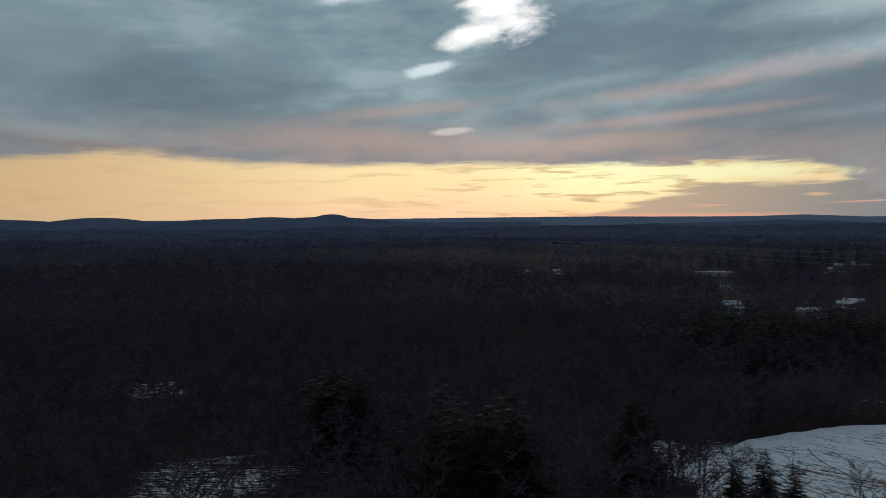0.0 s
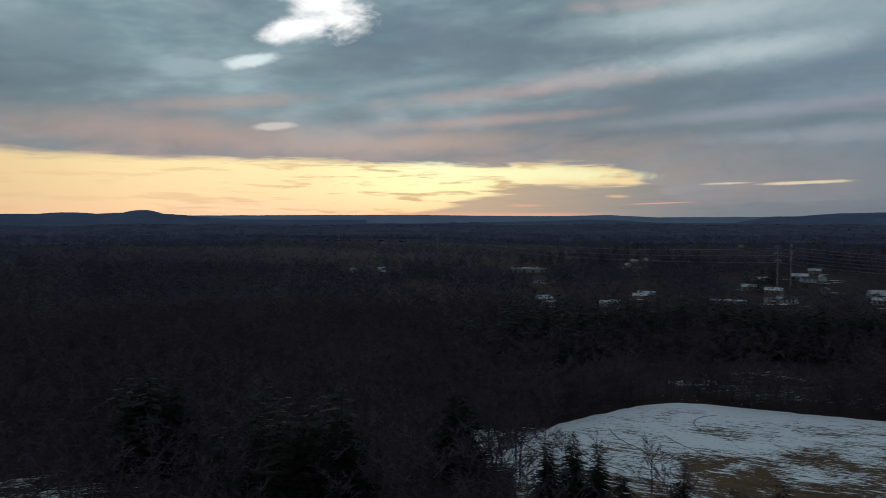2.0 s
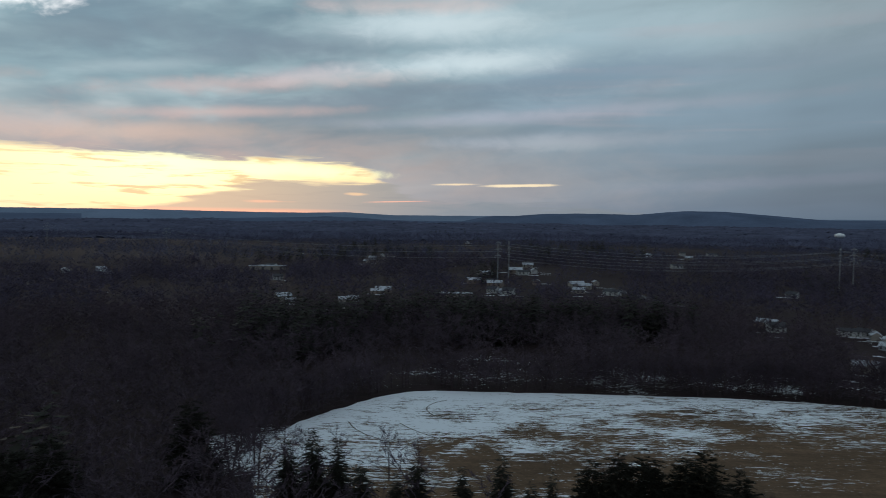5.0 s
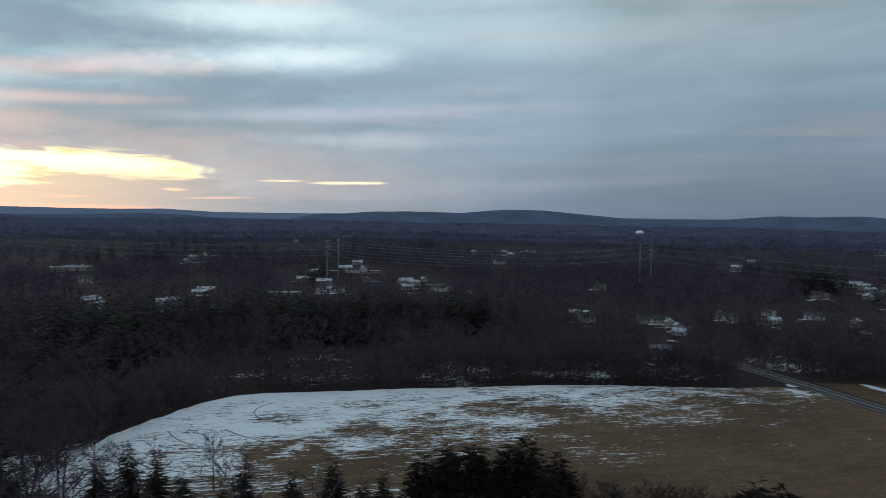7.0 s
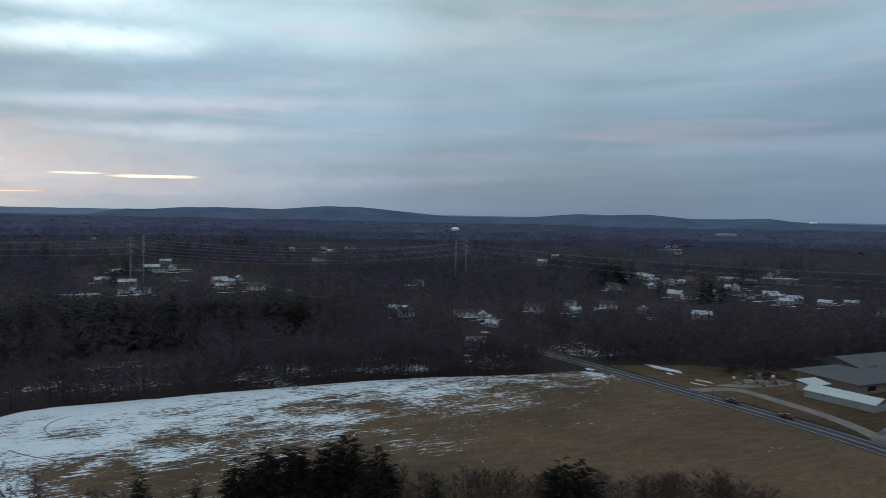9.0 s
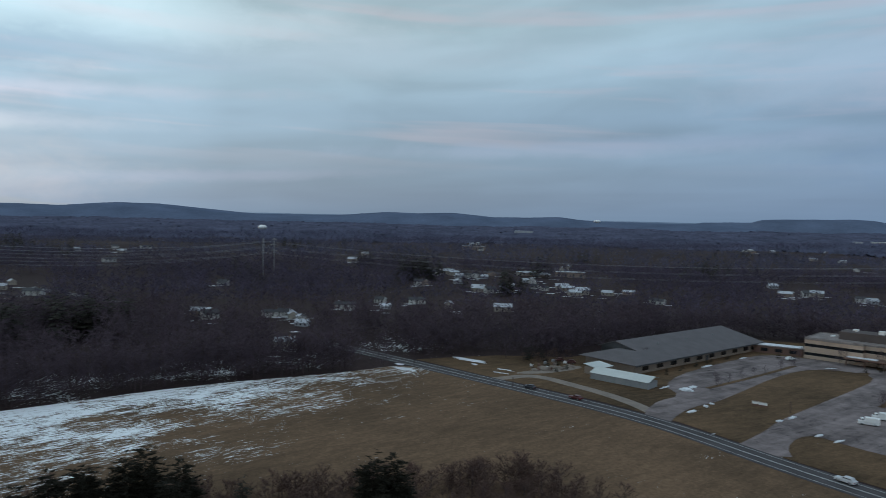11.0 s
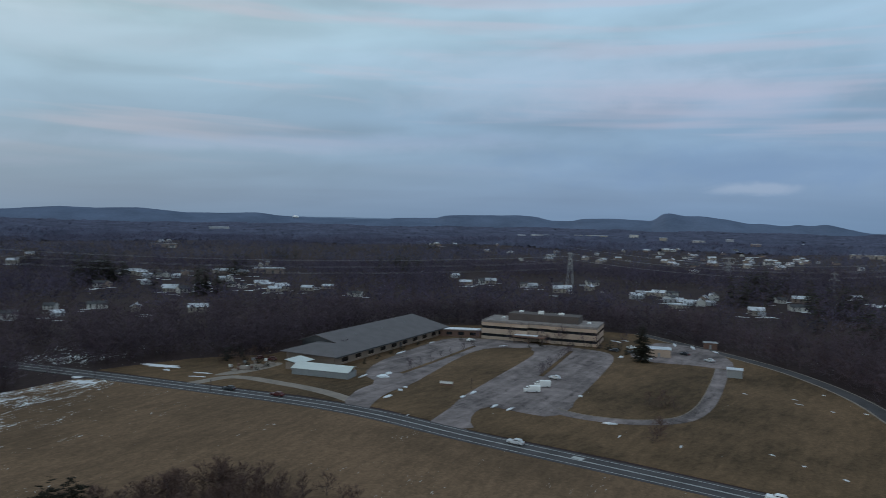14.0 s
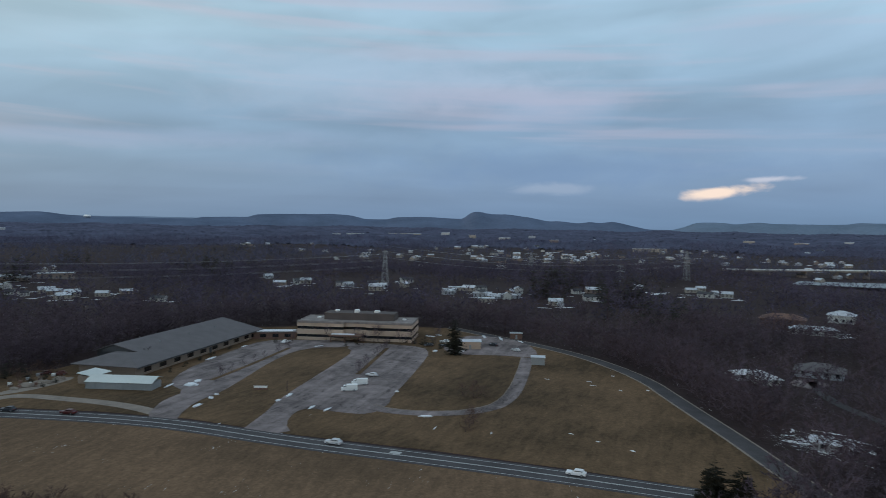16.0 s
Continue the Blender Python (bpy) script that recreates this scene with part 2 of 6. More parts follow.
# ---- materials ----
def material(name, colour, rough=0.9, spread=0.25, scale=1.0, metal=0.0, bump=0.0, per="", spec=0.3, thin=False):
    """A surface of one colour with grain at two scales; per: 'island' or 'object' varies it from piece to piece."""
    mat = bpy.data.materials.new(name)
    mat.use_nodes = True
    g = Nodes(mat.node_tree)
    pos = g.add("ShaderNodeNewGeometry")
    where = pos.outputs["Position"]
    a = g.noise(where, 0.25 * scale, 4.0)
    b = g.noise(where, 3.0 * scale, 4.0, 0.65)
    f = g.m("ADD", g.m("MULTIPLY", a, 0.6), g.m("MULTIPLY", b, 0.4))
    f = g.line(f, 0.3, 0.7, 1.0 - spread, 1.0 + spread)
    if per == "island":
        f = g.m("MULTIPLY", f, g.line(pos.outputs["Random Per Island"], 0.0, 1.0, 0.80, 1.20))
    if per == "object":
        f = g.m("MULTIPLY", f, g.line(g.add("ShaderNodeObjectInfo").outputs["Random"], 0.0, 1.0, 0.75, 1.25))
    col = g.mix(1.0, colour, g.vec(f, f, f), "MULTIPLY")
    p = g.add("ShaderNodeBsdfPrincipled")
    g.put(p.inputs["Base Color"], col), g.put(p.inputs["Roughness"], rough), g.put(p.inputs["Metallic"], metal)
    g.put(p.inputs["Specular IOR Level"], spec)
    if bump:
        bm_ = g.add("ShaderNodeBump")
        g.put(bm_.inputs["Strength"], bump), g.put(bm_.inputs["Height"], b)
        g.put(p.inputs["Normal"], bm_.outputs[0])
    surface = p.outputs[0]
    if thin:
        back, both_ = g.add("ShaderNodeBsdfTranslucent"), g.add("ShaderNodeMixShader")
        g.put(back.inputs[0], col), g.put(both_.inputs[0], 0.14)
        g.put(both_.inputs[1], surface), g.put(both_.inputs[2], back.outputs[0])
        surface = both_.outputs[0]
    g.put(g.add("ShaderNodeOutputMaterial").inputs[0], surface)
    return mat


def cracked(name, colour):
    """Old asphalt: cracks, darker patches and pale wear."""
    mat = bpy.data.materials.new(name)
    mat.use_nodes = True
    g = Nodes(mat.node_tree)
    where = g.add("ShaderNodeNewGeometry").outputs["Position"]
    wide, mid, fine = g.noise(where, 0.05, 4.0, 0.6, 0.8), g.noise(where, 0.16, 6.0, 0.75, 0.5), g.noise(where, 2.5, 5.0, 0.7)
    f = g.m("ADD", g.line(wide, 0.3, 0.7, 0.50, 1.05), g.line(mid, 0.3, 0.7, -0.24, 0.26))
    f = g.m("ADD", f, g.line(fine, 0.3, 0.7, -0.1, 0.1))
    sep_ = g.add("ShaderNodeSeparateXYZ")
    g.put(sep_.inputs[0], where)
    u = g.m("SUBTRACT", g.m("MULTIPLY", sep_.outputs[0], 0.735), g.m("MULTIPLY", sep_.outputs[1], 0.678))
    v = g.m("ADD", g.m("MULTIPLY", sep_.outputs[0], 0.678), g.m("MULTIPLY", sep_.outputs[1], 0.735))
    rows_ = g.noise(g.vec(g.m("MULTIPLY", u, 0.025), g.m("MULTIPLY", v, 0.22), 2.0), 1.0, 5.0, 0.6, 0.5)
    damp = g.noise(g.vec(g.m("MULTIPLY", u, 0.10), g.m("MULTIPLY", v, 0.30), 5.0), 1.0, 5.0, 0.7, 0.6)
    f = g.m("ADD", f, g.line(rows_, 0.3, 0.7, -0.24, 0.24))
    f = g.m("SUBTRACT", f, g.m("MULTIPLY", g.step(damp, 0.56, 0.66), 0.30))
    vor = g.add("ShaderNodeTexVoronoi")
    vor.feature = "DISTANCE_TO_EDGE"
    bent = g.add("ShaderNodeVectorMath")
    bent.operation = "MULTIPLY_ADD"
    g.put(bent.inputs[0], g.vec(mid, wide, fine)), g.put(bent.inputs[1], (9.0, 9.0, 0.0)), g.put(bent.inputs[2], where)
    g.put(vor.inputs["Vector"], bent.outputs[0]), g.put(vor.inputs["Scale"], 0.09)
    crack = g.m("MULTIPLY", g.step(vor.outputs["Distance"], 0.035, 0.008), g.step(mid, 0.42, 0.6))
    f = g.m("MAXIMUM", g.m("SUBTRACT", f, g.m("MULTIPLY", crack, 0.18)), 0.25)
    col = g.mix(1.0, colour, g.vec(f, f, f), "MULTIPLY")
    p = g.add("ShaderNodeBsdfPrincipled")
    g.put(p.inputs["Base Color"], col), g.put(p.inputs["Roughness"], 0.95), g.put(p.inputs["Specular IOR Level"], 0.1)
    g.put(g.add("ShaderNodeOutputMaterial").inputs[0], p.outputs[0])
    return mat


SNOW = (0.89, 0.91, 0.93)


def wood_snow(g, x, y):
    # more snow lies in two glades of the near wood
    amount = 0.17
    for gx, gy, r, more in ((-54, 158, 24, 0.34), (170, 212, 36, 0.20), (205, 172, 32, 0.24), (238, 142, 28, 0.26), (268, 112, 24, 0.24), (130, 226, 30, 0.14), (318, 76, 36, 0.16), (-100, 246, 18, 0.30), (64, 168, 25, 0.42), (118, -182, 22, 0.20)):
        u, v = g.m("DIVIDE", g.m("SUBTRACT", x, gx), r), g.m("DIVIDE", g.m("SUBTRACT", y, gy), r)
        d = g.m("ADD", g.m("MULTIPLY", u, u), g.m("MULTIPLY", v, v))
        amount = g.m("ADD", amount, g.m("MULTIPLY", g.step(d, 1.0, 0.1), more))
    return amount


def ground_material(name, grass_a, grass_b, snow_amount, streak=(1.0, 1.0, 0.0)):
    """Grass or leaf litter with snow lying on it in patches; snow_amount(g, x, y) gives how much of it is left."""
    mat = bpy.data.materials.new(name)
    mat.use_nodes = True
    g = Nodes(mat.node_tree)
    where = g.add("ShaderNodeNewGeometry").outputs["Position"]
    s = g.add("ShaderNodeSeparateXYZ")
    g.put(s.inputs[0], where)
    x, y = s.outputs[0], s.outputs[1]
    big, small = g.noise(where, 0.02, 4.0), g.noise(where, 0.8, 8.0, 0.85, 0.6)
    c, t = math.cos(radians(streak[2])), math.sin(radians(streak[2]))
    u = g.m("ADD", g.m("MULTIPLY", x, c), g.m("MULTIPLY", y, t))
    v = g.m("SUBTRACT", g.m("MULTIPLY", y, c), g.m("MULTIPLY", x, t))
    p1 = g.noise(g.vec(g.m("MULTIPLY", u, 0.05 * streak[0]), g.m("MULTIPLY", v, 0.05 * streak[1]), 0.0), 1.0, 3.0, 0.5, 0.6)
    p2 = g.noise(g.vec(g.m("MULTIPLY", u, 0.20 * streak[0]), g.m("MULTIPLY", v, 0.20 * streak[1]), 4.0), 1.0, 9.0, 0.95, 0.3)
    p3 = g.noise(g.vec(g.m("MULTIPLY", u, 0.10), g.m("MULTIPLY", v, 0.35), 9.0), 1.0, 5.0, 0.7, 0.5)
    blend = g.m("ADD", g.m("MULTIPLY", big, 0.45), g.m("ADD", g.m("MULTIPLY", p3, 0.25), g.m("MULTIPLY", p2, 0.30)))
    col = g.mix(g.step(blend, 0.38, 0.62), grass_a, grass_b)
    f = g.m("MULTIPLY", g.line(small, 0.25, 0.75, 0.50, 1.50), g.line(p3, 0.3, 0.7, 0.92, 1.08))
    col = g.mix(1.0, col, g.vec(f, f, f), "MULTIPLY")
    p4 = g.noise(g.vec(g.m("MULTIPLY", u, 0.14), g.m("MULTIPLY", v, 1.3), 1.5), 1.0, 4.0, 0.65, 0.3)
    p5 = g.noise(g.vec(g.m("MULTIPLY", u, 0.55), g.m("MULTIPLY", v, 2.4), 6.5), 1.0, 5.0, 0.75, 0.4)
    patch = g.m("ADD", g.line(p1, 0.28, 0.72, -0.05, 0.25), g.m("MULTIPLY", g.line(p2, 0.27, 0.73, 0.0, 1.0), 0.14))
    patch = g.m("ADD", patch, g.m("MULTIPLY", g.line(p4, 0.28, 0.72, 0.0, 1.0), 0.36))
    patch = g.m("ADD", patch, g.m("MULTIPLY", g.line(p5, 0.32, 0.68, 0.0, 1.0), 0.48))
    amount = snow_amount(g, x, y)
    lies = g.step(g.m("ADD", patch, amount), 1.09, 1.16)
    white = g.mix(g.m("MULTIPLY", p2, 0.14), SNOW, (0.40, 0.42, 0.44))
    col = g.mix(lies, col, white)
    p = g.add("ShaderNodeBsdfPrincipled")
    g.put(p.inputs["Base Color"], col), g.put(p.inputs["Roughness"], 0.95), g.put(p.inputs["Specular IOR Level"], 0.1)
    bump = g.add("ShaderNodeBump")
    g.put(bump.inputs["Strength"], 0.25), g.put(bump.inputs["Height"], small)
    g.put(p.inputs["Normal"], bump.outputs[0])
    g.put(g.add("ShaderNodeOutputMaterial").inputs[0], p.outputs[0])
    return mat


def field_snow(g, x, y):
    # deep towards the wood's corner and along its edge, gone towards the road, with bare places in it
    q = g.m("ADD", g.m("MULTIPLY", x, 0.48), g.m("MULTIPLY", y, 1.61))
    bent = g.noise(g.vec(x, y, 0.0), 0.06, 4.0, 0.6, 0.6)
    q = g.m("ADD", g.m("SUBTRACT", q, 242.5), g.m("MULTIPLY", g.m("SUBTRACT", bent, 0.5), 90.0))
    deep = g.m("ADD", g.line(q, -70.0, 0.0, 0.17, 0.40), g.line(q, 0.0, 30.0, 0.0, 0.15))
    deep = g.m("ADD", deep, g.line(q, 30.0, 125.0, 0.0, 0.20))
    for bx, by, r, less in ((105, 132, 14, 0.26), (99, 144, 8, 0.18), (131, 143, 14, 0.20), (127, 167, 12, 0.12), (170, 131, 17, 0.20), (188, 118, 12, 0.16)):
        u, v = g.m("SUBTRACT", x, bx), g.m("SUBTRACT", y, by)
        far = g.m("SQRT", g.m("ADD", g.m("MULTIPLY", u, u), g.m("MULTIPLY", v, v)))
        far = g.m("ADD", g.m("DIVIDE", far, r), g.m("MULTIPLY", g.m("SUBTRACT", bent, 0.5), 3.5))
        deep = g.m("SUBTRACT", deep, g.m("MULTIPLY", g.step(far, 1.2, 0.0), less))
    return deep


M_FIELD = ground_material("field_grass", (0.101, 0.065, 0.040), (0.181, 0.113, 0.069), field_snow, (0.8, 1.6, -36.0))
M_LAWN = ground_material("lawn_grass", (0.059, 0.039, 0.022), (0.154, 0.096, 0.055), lambda g, x, y: 0.08, (1.0, 2.0, -50.0))
M_FIELD_BARE = material("trodden_grass", (0.10, 0.07, 0.045), 0.95, 0.3, 0.8)
M_LITTER = ground_material("leaf_litter", (0.036, 0.024, 0.024), (0.052, 0.035, 0.034), wood_snow)
M_ASPHALT = material("asphalt", (0.080, 0.074, 0.077), 0.95, 0.3, 0.6, spec=0.1)
M_LOT = cracked("worn_asphalt", (0.240, 0.198, 0.194))
M_GRAVEL = material("gravel", (0.23, 0.190, 0.160), 0.95, 0.3, 1.0, bump=0.3)
M_LINE = material("road_paint", (0.38, 0.38, 0.37), 0.7, 0.3, 1.0)
M_BARK = material("bark", (0.064, 0.043, 0.047), 0.95, 0.25, 1.0, per="island")
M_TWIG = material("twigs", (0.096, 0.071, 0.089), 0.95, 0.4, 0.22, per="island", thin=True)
# far and middle twigs carry distance haze as blue in their base colour
M_TWIGFAR = material("haze_tinted_far_twigs", (0.094, 0.094, 0.146), 0.95, 0.5, 0.05, per="island", thin=True)
M_TWIGMID = material("haze_tinted_middle_twigs", (0.084, 0.070, 0.106), 0.95, 0.5, 0.09, per="island", thin=True)
M_BUSH = material("brush_twigs", (0.120, 0.074, 0.062), 0.95, 0.25, 0.4, per="island")
M_NEEDLE = material("needles", (0.020, 0.018, 0.011), 0.85, 0.3, 0.5, per="island")
M_ROOFWHITE = material("snowy_roof", (0.50, 0.52, 0.56), 0.85, 0.45, 0.6)
M_SNOW = material("old_snow", (0.68, 0.69, 0.72), 0.85, 0.3, 1.2, bump=0.3)
M_SHINGLE = material("grey_shingles", (0.126, 0.114, 0.118), 0.9, 0.18, 0.8, bump=0.2)
M_DARKROOF = material("dark_roof", (0.07, 0.07, 0.075), 0.9, 0.2, 0.6)
M_TAN = material("tan_siding", (0.255, 0.20, 0.165), 0.85, 0.12, 0.5)
M_CREAM = material("cream_panel", (0.46, 0.345, 0.27), 0.8, 0.2, 0.5)
M_PLANT = material("plant_screen", (0.095, 0.078, 0.074), 0.9, 0.25, 0.5)
M_FLATROOF = material("gravel_roof", (0.22, 0.19, 0.18), 0.9, 0.5, 0.9)
M_BRICK = material("brown_brick", (0.16, 0.095, 0.075), 0.9, 0.2, 1.0)
M_GLASS = material("window_glass", (0.012, 0.014, 0.017), 0.12, 0.1, 1.0, spec=0.5)
M_STEEL = material("galvanised_steel", (0.27, 0.28, 0.29), 0.7, 0.15, 0.5, metal=0.1)
M_WIRE = material("cable", (0.30, 0.31, 0.33), 0.6, 0.05, 0.1)
M_WHITE = material("white_paint", (0.78, 0.78, 0.77), 0.5, 0.08, 0.6)
M_SHEDROOF = material("pale_metal_roof", (0.55, 0.58, 0.56), 0.6, 0.1, 0.5)
M_TANKWHITE = material("white_tank_paint", (0.85, 0.85, 0.84), 0.5, 0.05, 0.2)
M_RUBBER = material("rubber", (0.02, 0.02, 0.02), 0.9, 0.1, 1.0)
M_RIM = material("wheel_metal", (0.4, 0.4, 0.42), 0.4, 0.1, 1.0, metal=0.7)
M_LAMP = material("lamp_glass", (0.7, 0.7, 0.65), 0.2, 0.1, 1.0)
M_REDLAMP = material("red_lamp", (0.35, 0.02, 0.02), 0.3, 0.1, 1.0)
M_HOUSE = [material("house_siding", c, 0.85, 0.1, 0.4) for c in ((0.50, 0.49, 0.47), (0.34, 0.30, 0.26), (0.36, 0.37, 0.40), (0.26, 0.20, 0.17))]
M_CAR = {k: material("car_paint_" + k, c, 0.3, 0.03, 1.0, spec=0.5) for k, c in (("silver", (0.50, 0.51, 0.53)), ("dark", (0.03, 0.032, 0.04)), ("red", (0.08, 0.012, 0.012)), ("white", (0.75, 0.75, 0.75)))}
# hills paler and bluer with distance: haze painted into the base colour
M_HILL = material("haze_tinted_hill", (0.116, 0.145, 0.212), 1.0, 0.25, 0.02, spec=0.0)
M_HILLMID = material("haze_tinted_middle_hill", (0.155, 0.20, 0.265), 1.0, 0.2, 0.02, spec=0.0)
M_HILLFAR = material("haze_tinted_farthest_hill", (0.20, 0.25, 0.33), 1.0, 0.15, 0.02, spec=0.0)
# blue added to the canopy's colour in place of haze over the far woods
M_CANOPY = material("haze_tinted_canopy", (0.092, 0.097, 0.140), 1.0, 0.45, 0.05, spec=0.0)
M_ICE = material("river_ice", (0.24, 0.26, 0.28), 0.6, 0.2, 0.1)


# ---- mesh helpers ----
def mesh_object(name, bm, mat, smooth=False):
    me = bpy.data.meshes.new(name)
    bm.to_mesh(me)
    bm.free()
    me.materials.append(mat)
    if smooth:
        me.shade_smooth()
    return new(name, me)


def part(name, bm, mat, parent, label=""):
    """One mesh under a thing or under a part."""
    ob = mesh_object(name, bm, mat)
    ob.parent = parent
    return tagged(ob, label)


def raw(name, verts, faces, mat):
    """A mesh object straight from arrays of triangles."""
    me = bpy.data.meshes.new(name)
    verts, faces = np.asarray(verts, np.float32), np.asarray(faces, np.int32)
    me.vertices.add(len(verts))
    me.vertices.foreach_set("co", verts.ravel())
    me.loops.add(faces.size)
    me.loops.foreach_set("vertex_index", faces.ravel())
    me.polygons.add(len(faces))
    me.polygons.foreach_set("loop_start", np.arange(0, faces.size, 3, dtype=np.int32))
    me.polygons.foreach_set("loop_total", np.full(len(faces), 3, np.int32))
    me.update(calc_edges=True)
    me.materials.append(mat)
    return new(name, me)


def thing(name, m, label, category, group=""):
    ob = new(name)
    ob.matrix_basis = m
    return tagged(ob, label, category, group)


def box(bm, lo, hi, bevel=0.0):
    r = bmesh.ops.create_cube(bm, size=1.0)
    for v in r["verts"]:
        v.co = Vector([a + (b - a) * (c + 0.5) for a, b, c in zip(lo, hi, v.co)])
    if bevel:
        edges = list({e for v in r["verts"] for e in v.link_edges})
        bmesh.ops.bevel(bm, geom=edges, offset=bevel, segments=2, affect="EDGES", profile=0.6)
    return bm


def boxed(lo, hi, bevel=0.0):
    return box(bmesh.new(), lo, hi, bevel)


def tube(bm, a, b, r0, r1, sides=8):
    a, b = Vector(a), Vector(b)
    turn = (b - a).to_track_quat("Z", "Y").to_matrix().to_4x4()
    bmesh.ops.create_cone(bm, cap_ends=True, segments=sides, radius1=r0, radius2=r1, depth=(b - a).length, matrix=Matrix.Translation((a + b) / 2) @ turn)
    return bm


def prism(points, z0, z1):
    """An upright solid on an outline."""
    bm = bmesh.new()
    low = [bm.verts.new((x, y, z0)) for x, y in points]
    top = [bm.verts.new((x, y, z1)) for x, y in points]
    bm.faces.new(top), bm.faces.new(low[::-1])
    for k in range(len(points)):
        j = (k + 1) % len(points)
        bm.faces.new((low[k], low[j], top[j], top[k]))
    bmesh.ops.recalc_face_normals(bm, faces=bm.faces)
    return bm


def smooth_outline(points, rounds=2, closed=True):
    for _ in range(rounds):
        out = [] if closed else [points[0]]
        for k in range(len(points) - (0 if closed else 1)):
            (ax, ay), (bx, by) = points[k], points[(k + 1) % len(points)]
            out += [(ax * 0.75 + bx * 0.25, ay * 0.75 + by * 0.25), (ax * 0.25 + bx * 0.75, ay * 0.25 + by * 0.75)]
        points = out if closed else out + [points[-1]]
    return points


def ragged(points, step, size):
    """A closed outline with more points, each moved a little."""
    out = []
    for k, (ax, ay) in enumerate(points):
        bx, by = points[(k + 1) % len(points)]
        n_ = max(1, int(math.hypot(bx - ax, by - ay) / step))
        for j in range(n_):
            x, y = ax + (bx - ax) * j / n_, ay + (by - ay) * j / n_
            out.append((x + size * noise.noise((x * 0.21, y * 0.21, 1.0)), y + size * noise.noise((x * 0.21, y * 0.21, 7.0))))
    return out


def offset_line(points, d):
    """The line moved sideways by d, to its left."""
    out = []
    for k, p in enumerate(points):
        a, b = points[max(k - 1, 0)], points[min(k + 1, len(points) - 1)]
        t = Vector((b[0] - a[0], b[1] - a[1])).normalized()
        out.append((p[0] - t.y * d, p[1] + t.x * d))
    return out


def ribbon(points, d0, d1, z0, z1):
    """A solid strip along a line between two sideways distances."""
    return prism(offset_line(points, d0) + offset_line(points, d1)[::-1], z0, z1)


def inside(points, x, y):
    """Which of the places lie in an outline."""
    hit = np.zeros(np.shape(x), bool)
    for k in range(len(points)):
        (ax, ay), (bx, by) = points[k], points[k - 1]
        if ay != by:
            hit ^= ((ay > y) != (by > y)) & (x < (bx - ax) * (y - ay) / (by - ay) + ax)
    return hit


def near_line(points, x, y, d):
    hit = np.zeros(np.shape(x), bool)
    for (ax, ay), (bx, by) in zip(points, points[1:]):
        l2 = (bx - ax) ** 2 + (by - ay) ** 2
        t = np.clip(((x - ax) * (bx - ax) + (y - ay) * (by - ay)) / l2, 0, 1)
        hit |= (x - ax - t * (bx - ax)) ** 2 + (y - ay - t * (by - ay)) ** 2 < d * d
    return hit


# ---- the plan ----
ROAD = smooth_outline([(470, 420), (400, 280), (330, 150), (280.5, 72.4), (256.5, 36.4), (228.5, -5.5), (209.4, -28.2), (182.4, -50.3), (153.4, -78.3), (126.4, -103.3), (60, -160), (-80, -270)], 2, False)
GRAVEL_WAY = smooth_outline([(345, -190), (283, -201), (245, -204), (201, -196), (168, -180), (133, -164), (107, -151), (60, -128)], 2, False)
FIELD = smooth_outline([(45, 132), (70, 180), (98, 192), (125, 200), (147, 183), (184, 155), (223, 122), (254, 82), (275, 68), (251, 35), (223, -7), (205, -31), (178, -53), (149, -82), (122, -106), (80, -130), (85, -60), (96, 20), (86, 80), (64, 112)], 2)
FIELD = ragged(FIELD, 3.0, 1.1)
CAMPUS = [(284, 66), (263, 36), (235, -7), (215, -31), (187, -54), (158, -83), (132, -106), (110, -124), (82, -140), (107, -148), (133, -161), (168, -177), (201, -193), (245, -201), (283, -198), (345, -187), (375, -150), (388, -88), (380, -57), (340, -24), (308, 4), (306, 18), (303, 34), (293, 52)]
CLEARINGS = [(454, 523, 75), (1020, 722, 70), (480, 455, 45), (276, 792, 60), (385, 218, 16), (378, 163, 24), (751, 120, 60), (738, 26, 75), (518, -313, 55), (613, -259, 60), (696, -212, 40), (428, -475, 70), (271, -372, 34), (246, -366, 26), (273, -432, 28), (183, -235, 22), (174, -262, 24), (118, -182, 18), (166, -246, 16), (138, -223, 10), (118, 836, 45), (290, 503, 30), (220, 424, 26), (201, 484, 20), (-54, 157, 15), (-99, 244, 13), (1043, -785, 95), (742, -1094, 95), (1368, -1340, 90), (440, -700, 62), (410, -660, 50), (58, 160, 16), (130, -205, 12)]
# dwellings of the four settlements: azimuth in degrees and distance
WEST_HOMES = [(37.7, 622), (38.3, 673), (38.9, 679), (39.1, 625), (39.4, 601), (39.2, 559), (39.9, 559), (40.5, 547), (41.0, 688), (41.6, 676), (42.0, 814), (42.5, 691), (42.7, 619), (45.9, 610), (46.6, 607), (47.4, 640), (46.1, 571), (48.7, 565), (29.8, 535), (30.3, 544), (27.1, 442), (27.6, 448), (27.3, 481), (27.9, 490), (29.0, 427), (30.0, 442), (22.3, 496), (22.9, 490), (21.9, 685), (21.4, 853), (20.8, 832), (30.2, 1078), (28.9, 889), (29.4, 991), (37.1, 1600), (51.4, 1123), (51.1, 1027), (54.4, 1081), (53.9, 1153), (56.0, 1156), (53.5, 856)]
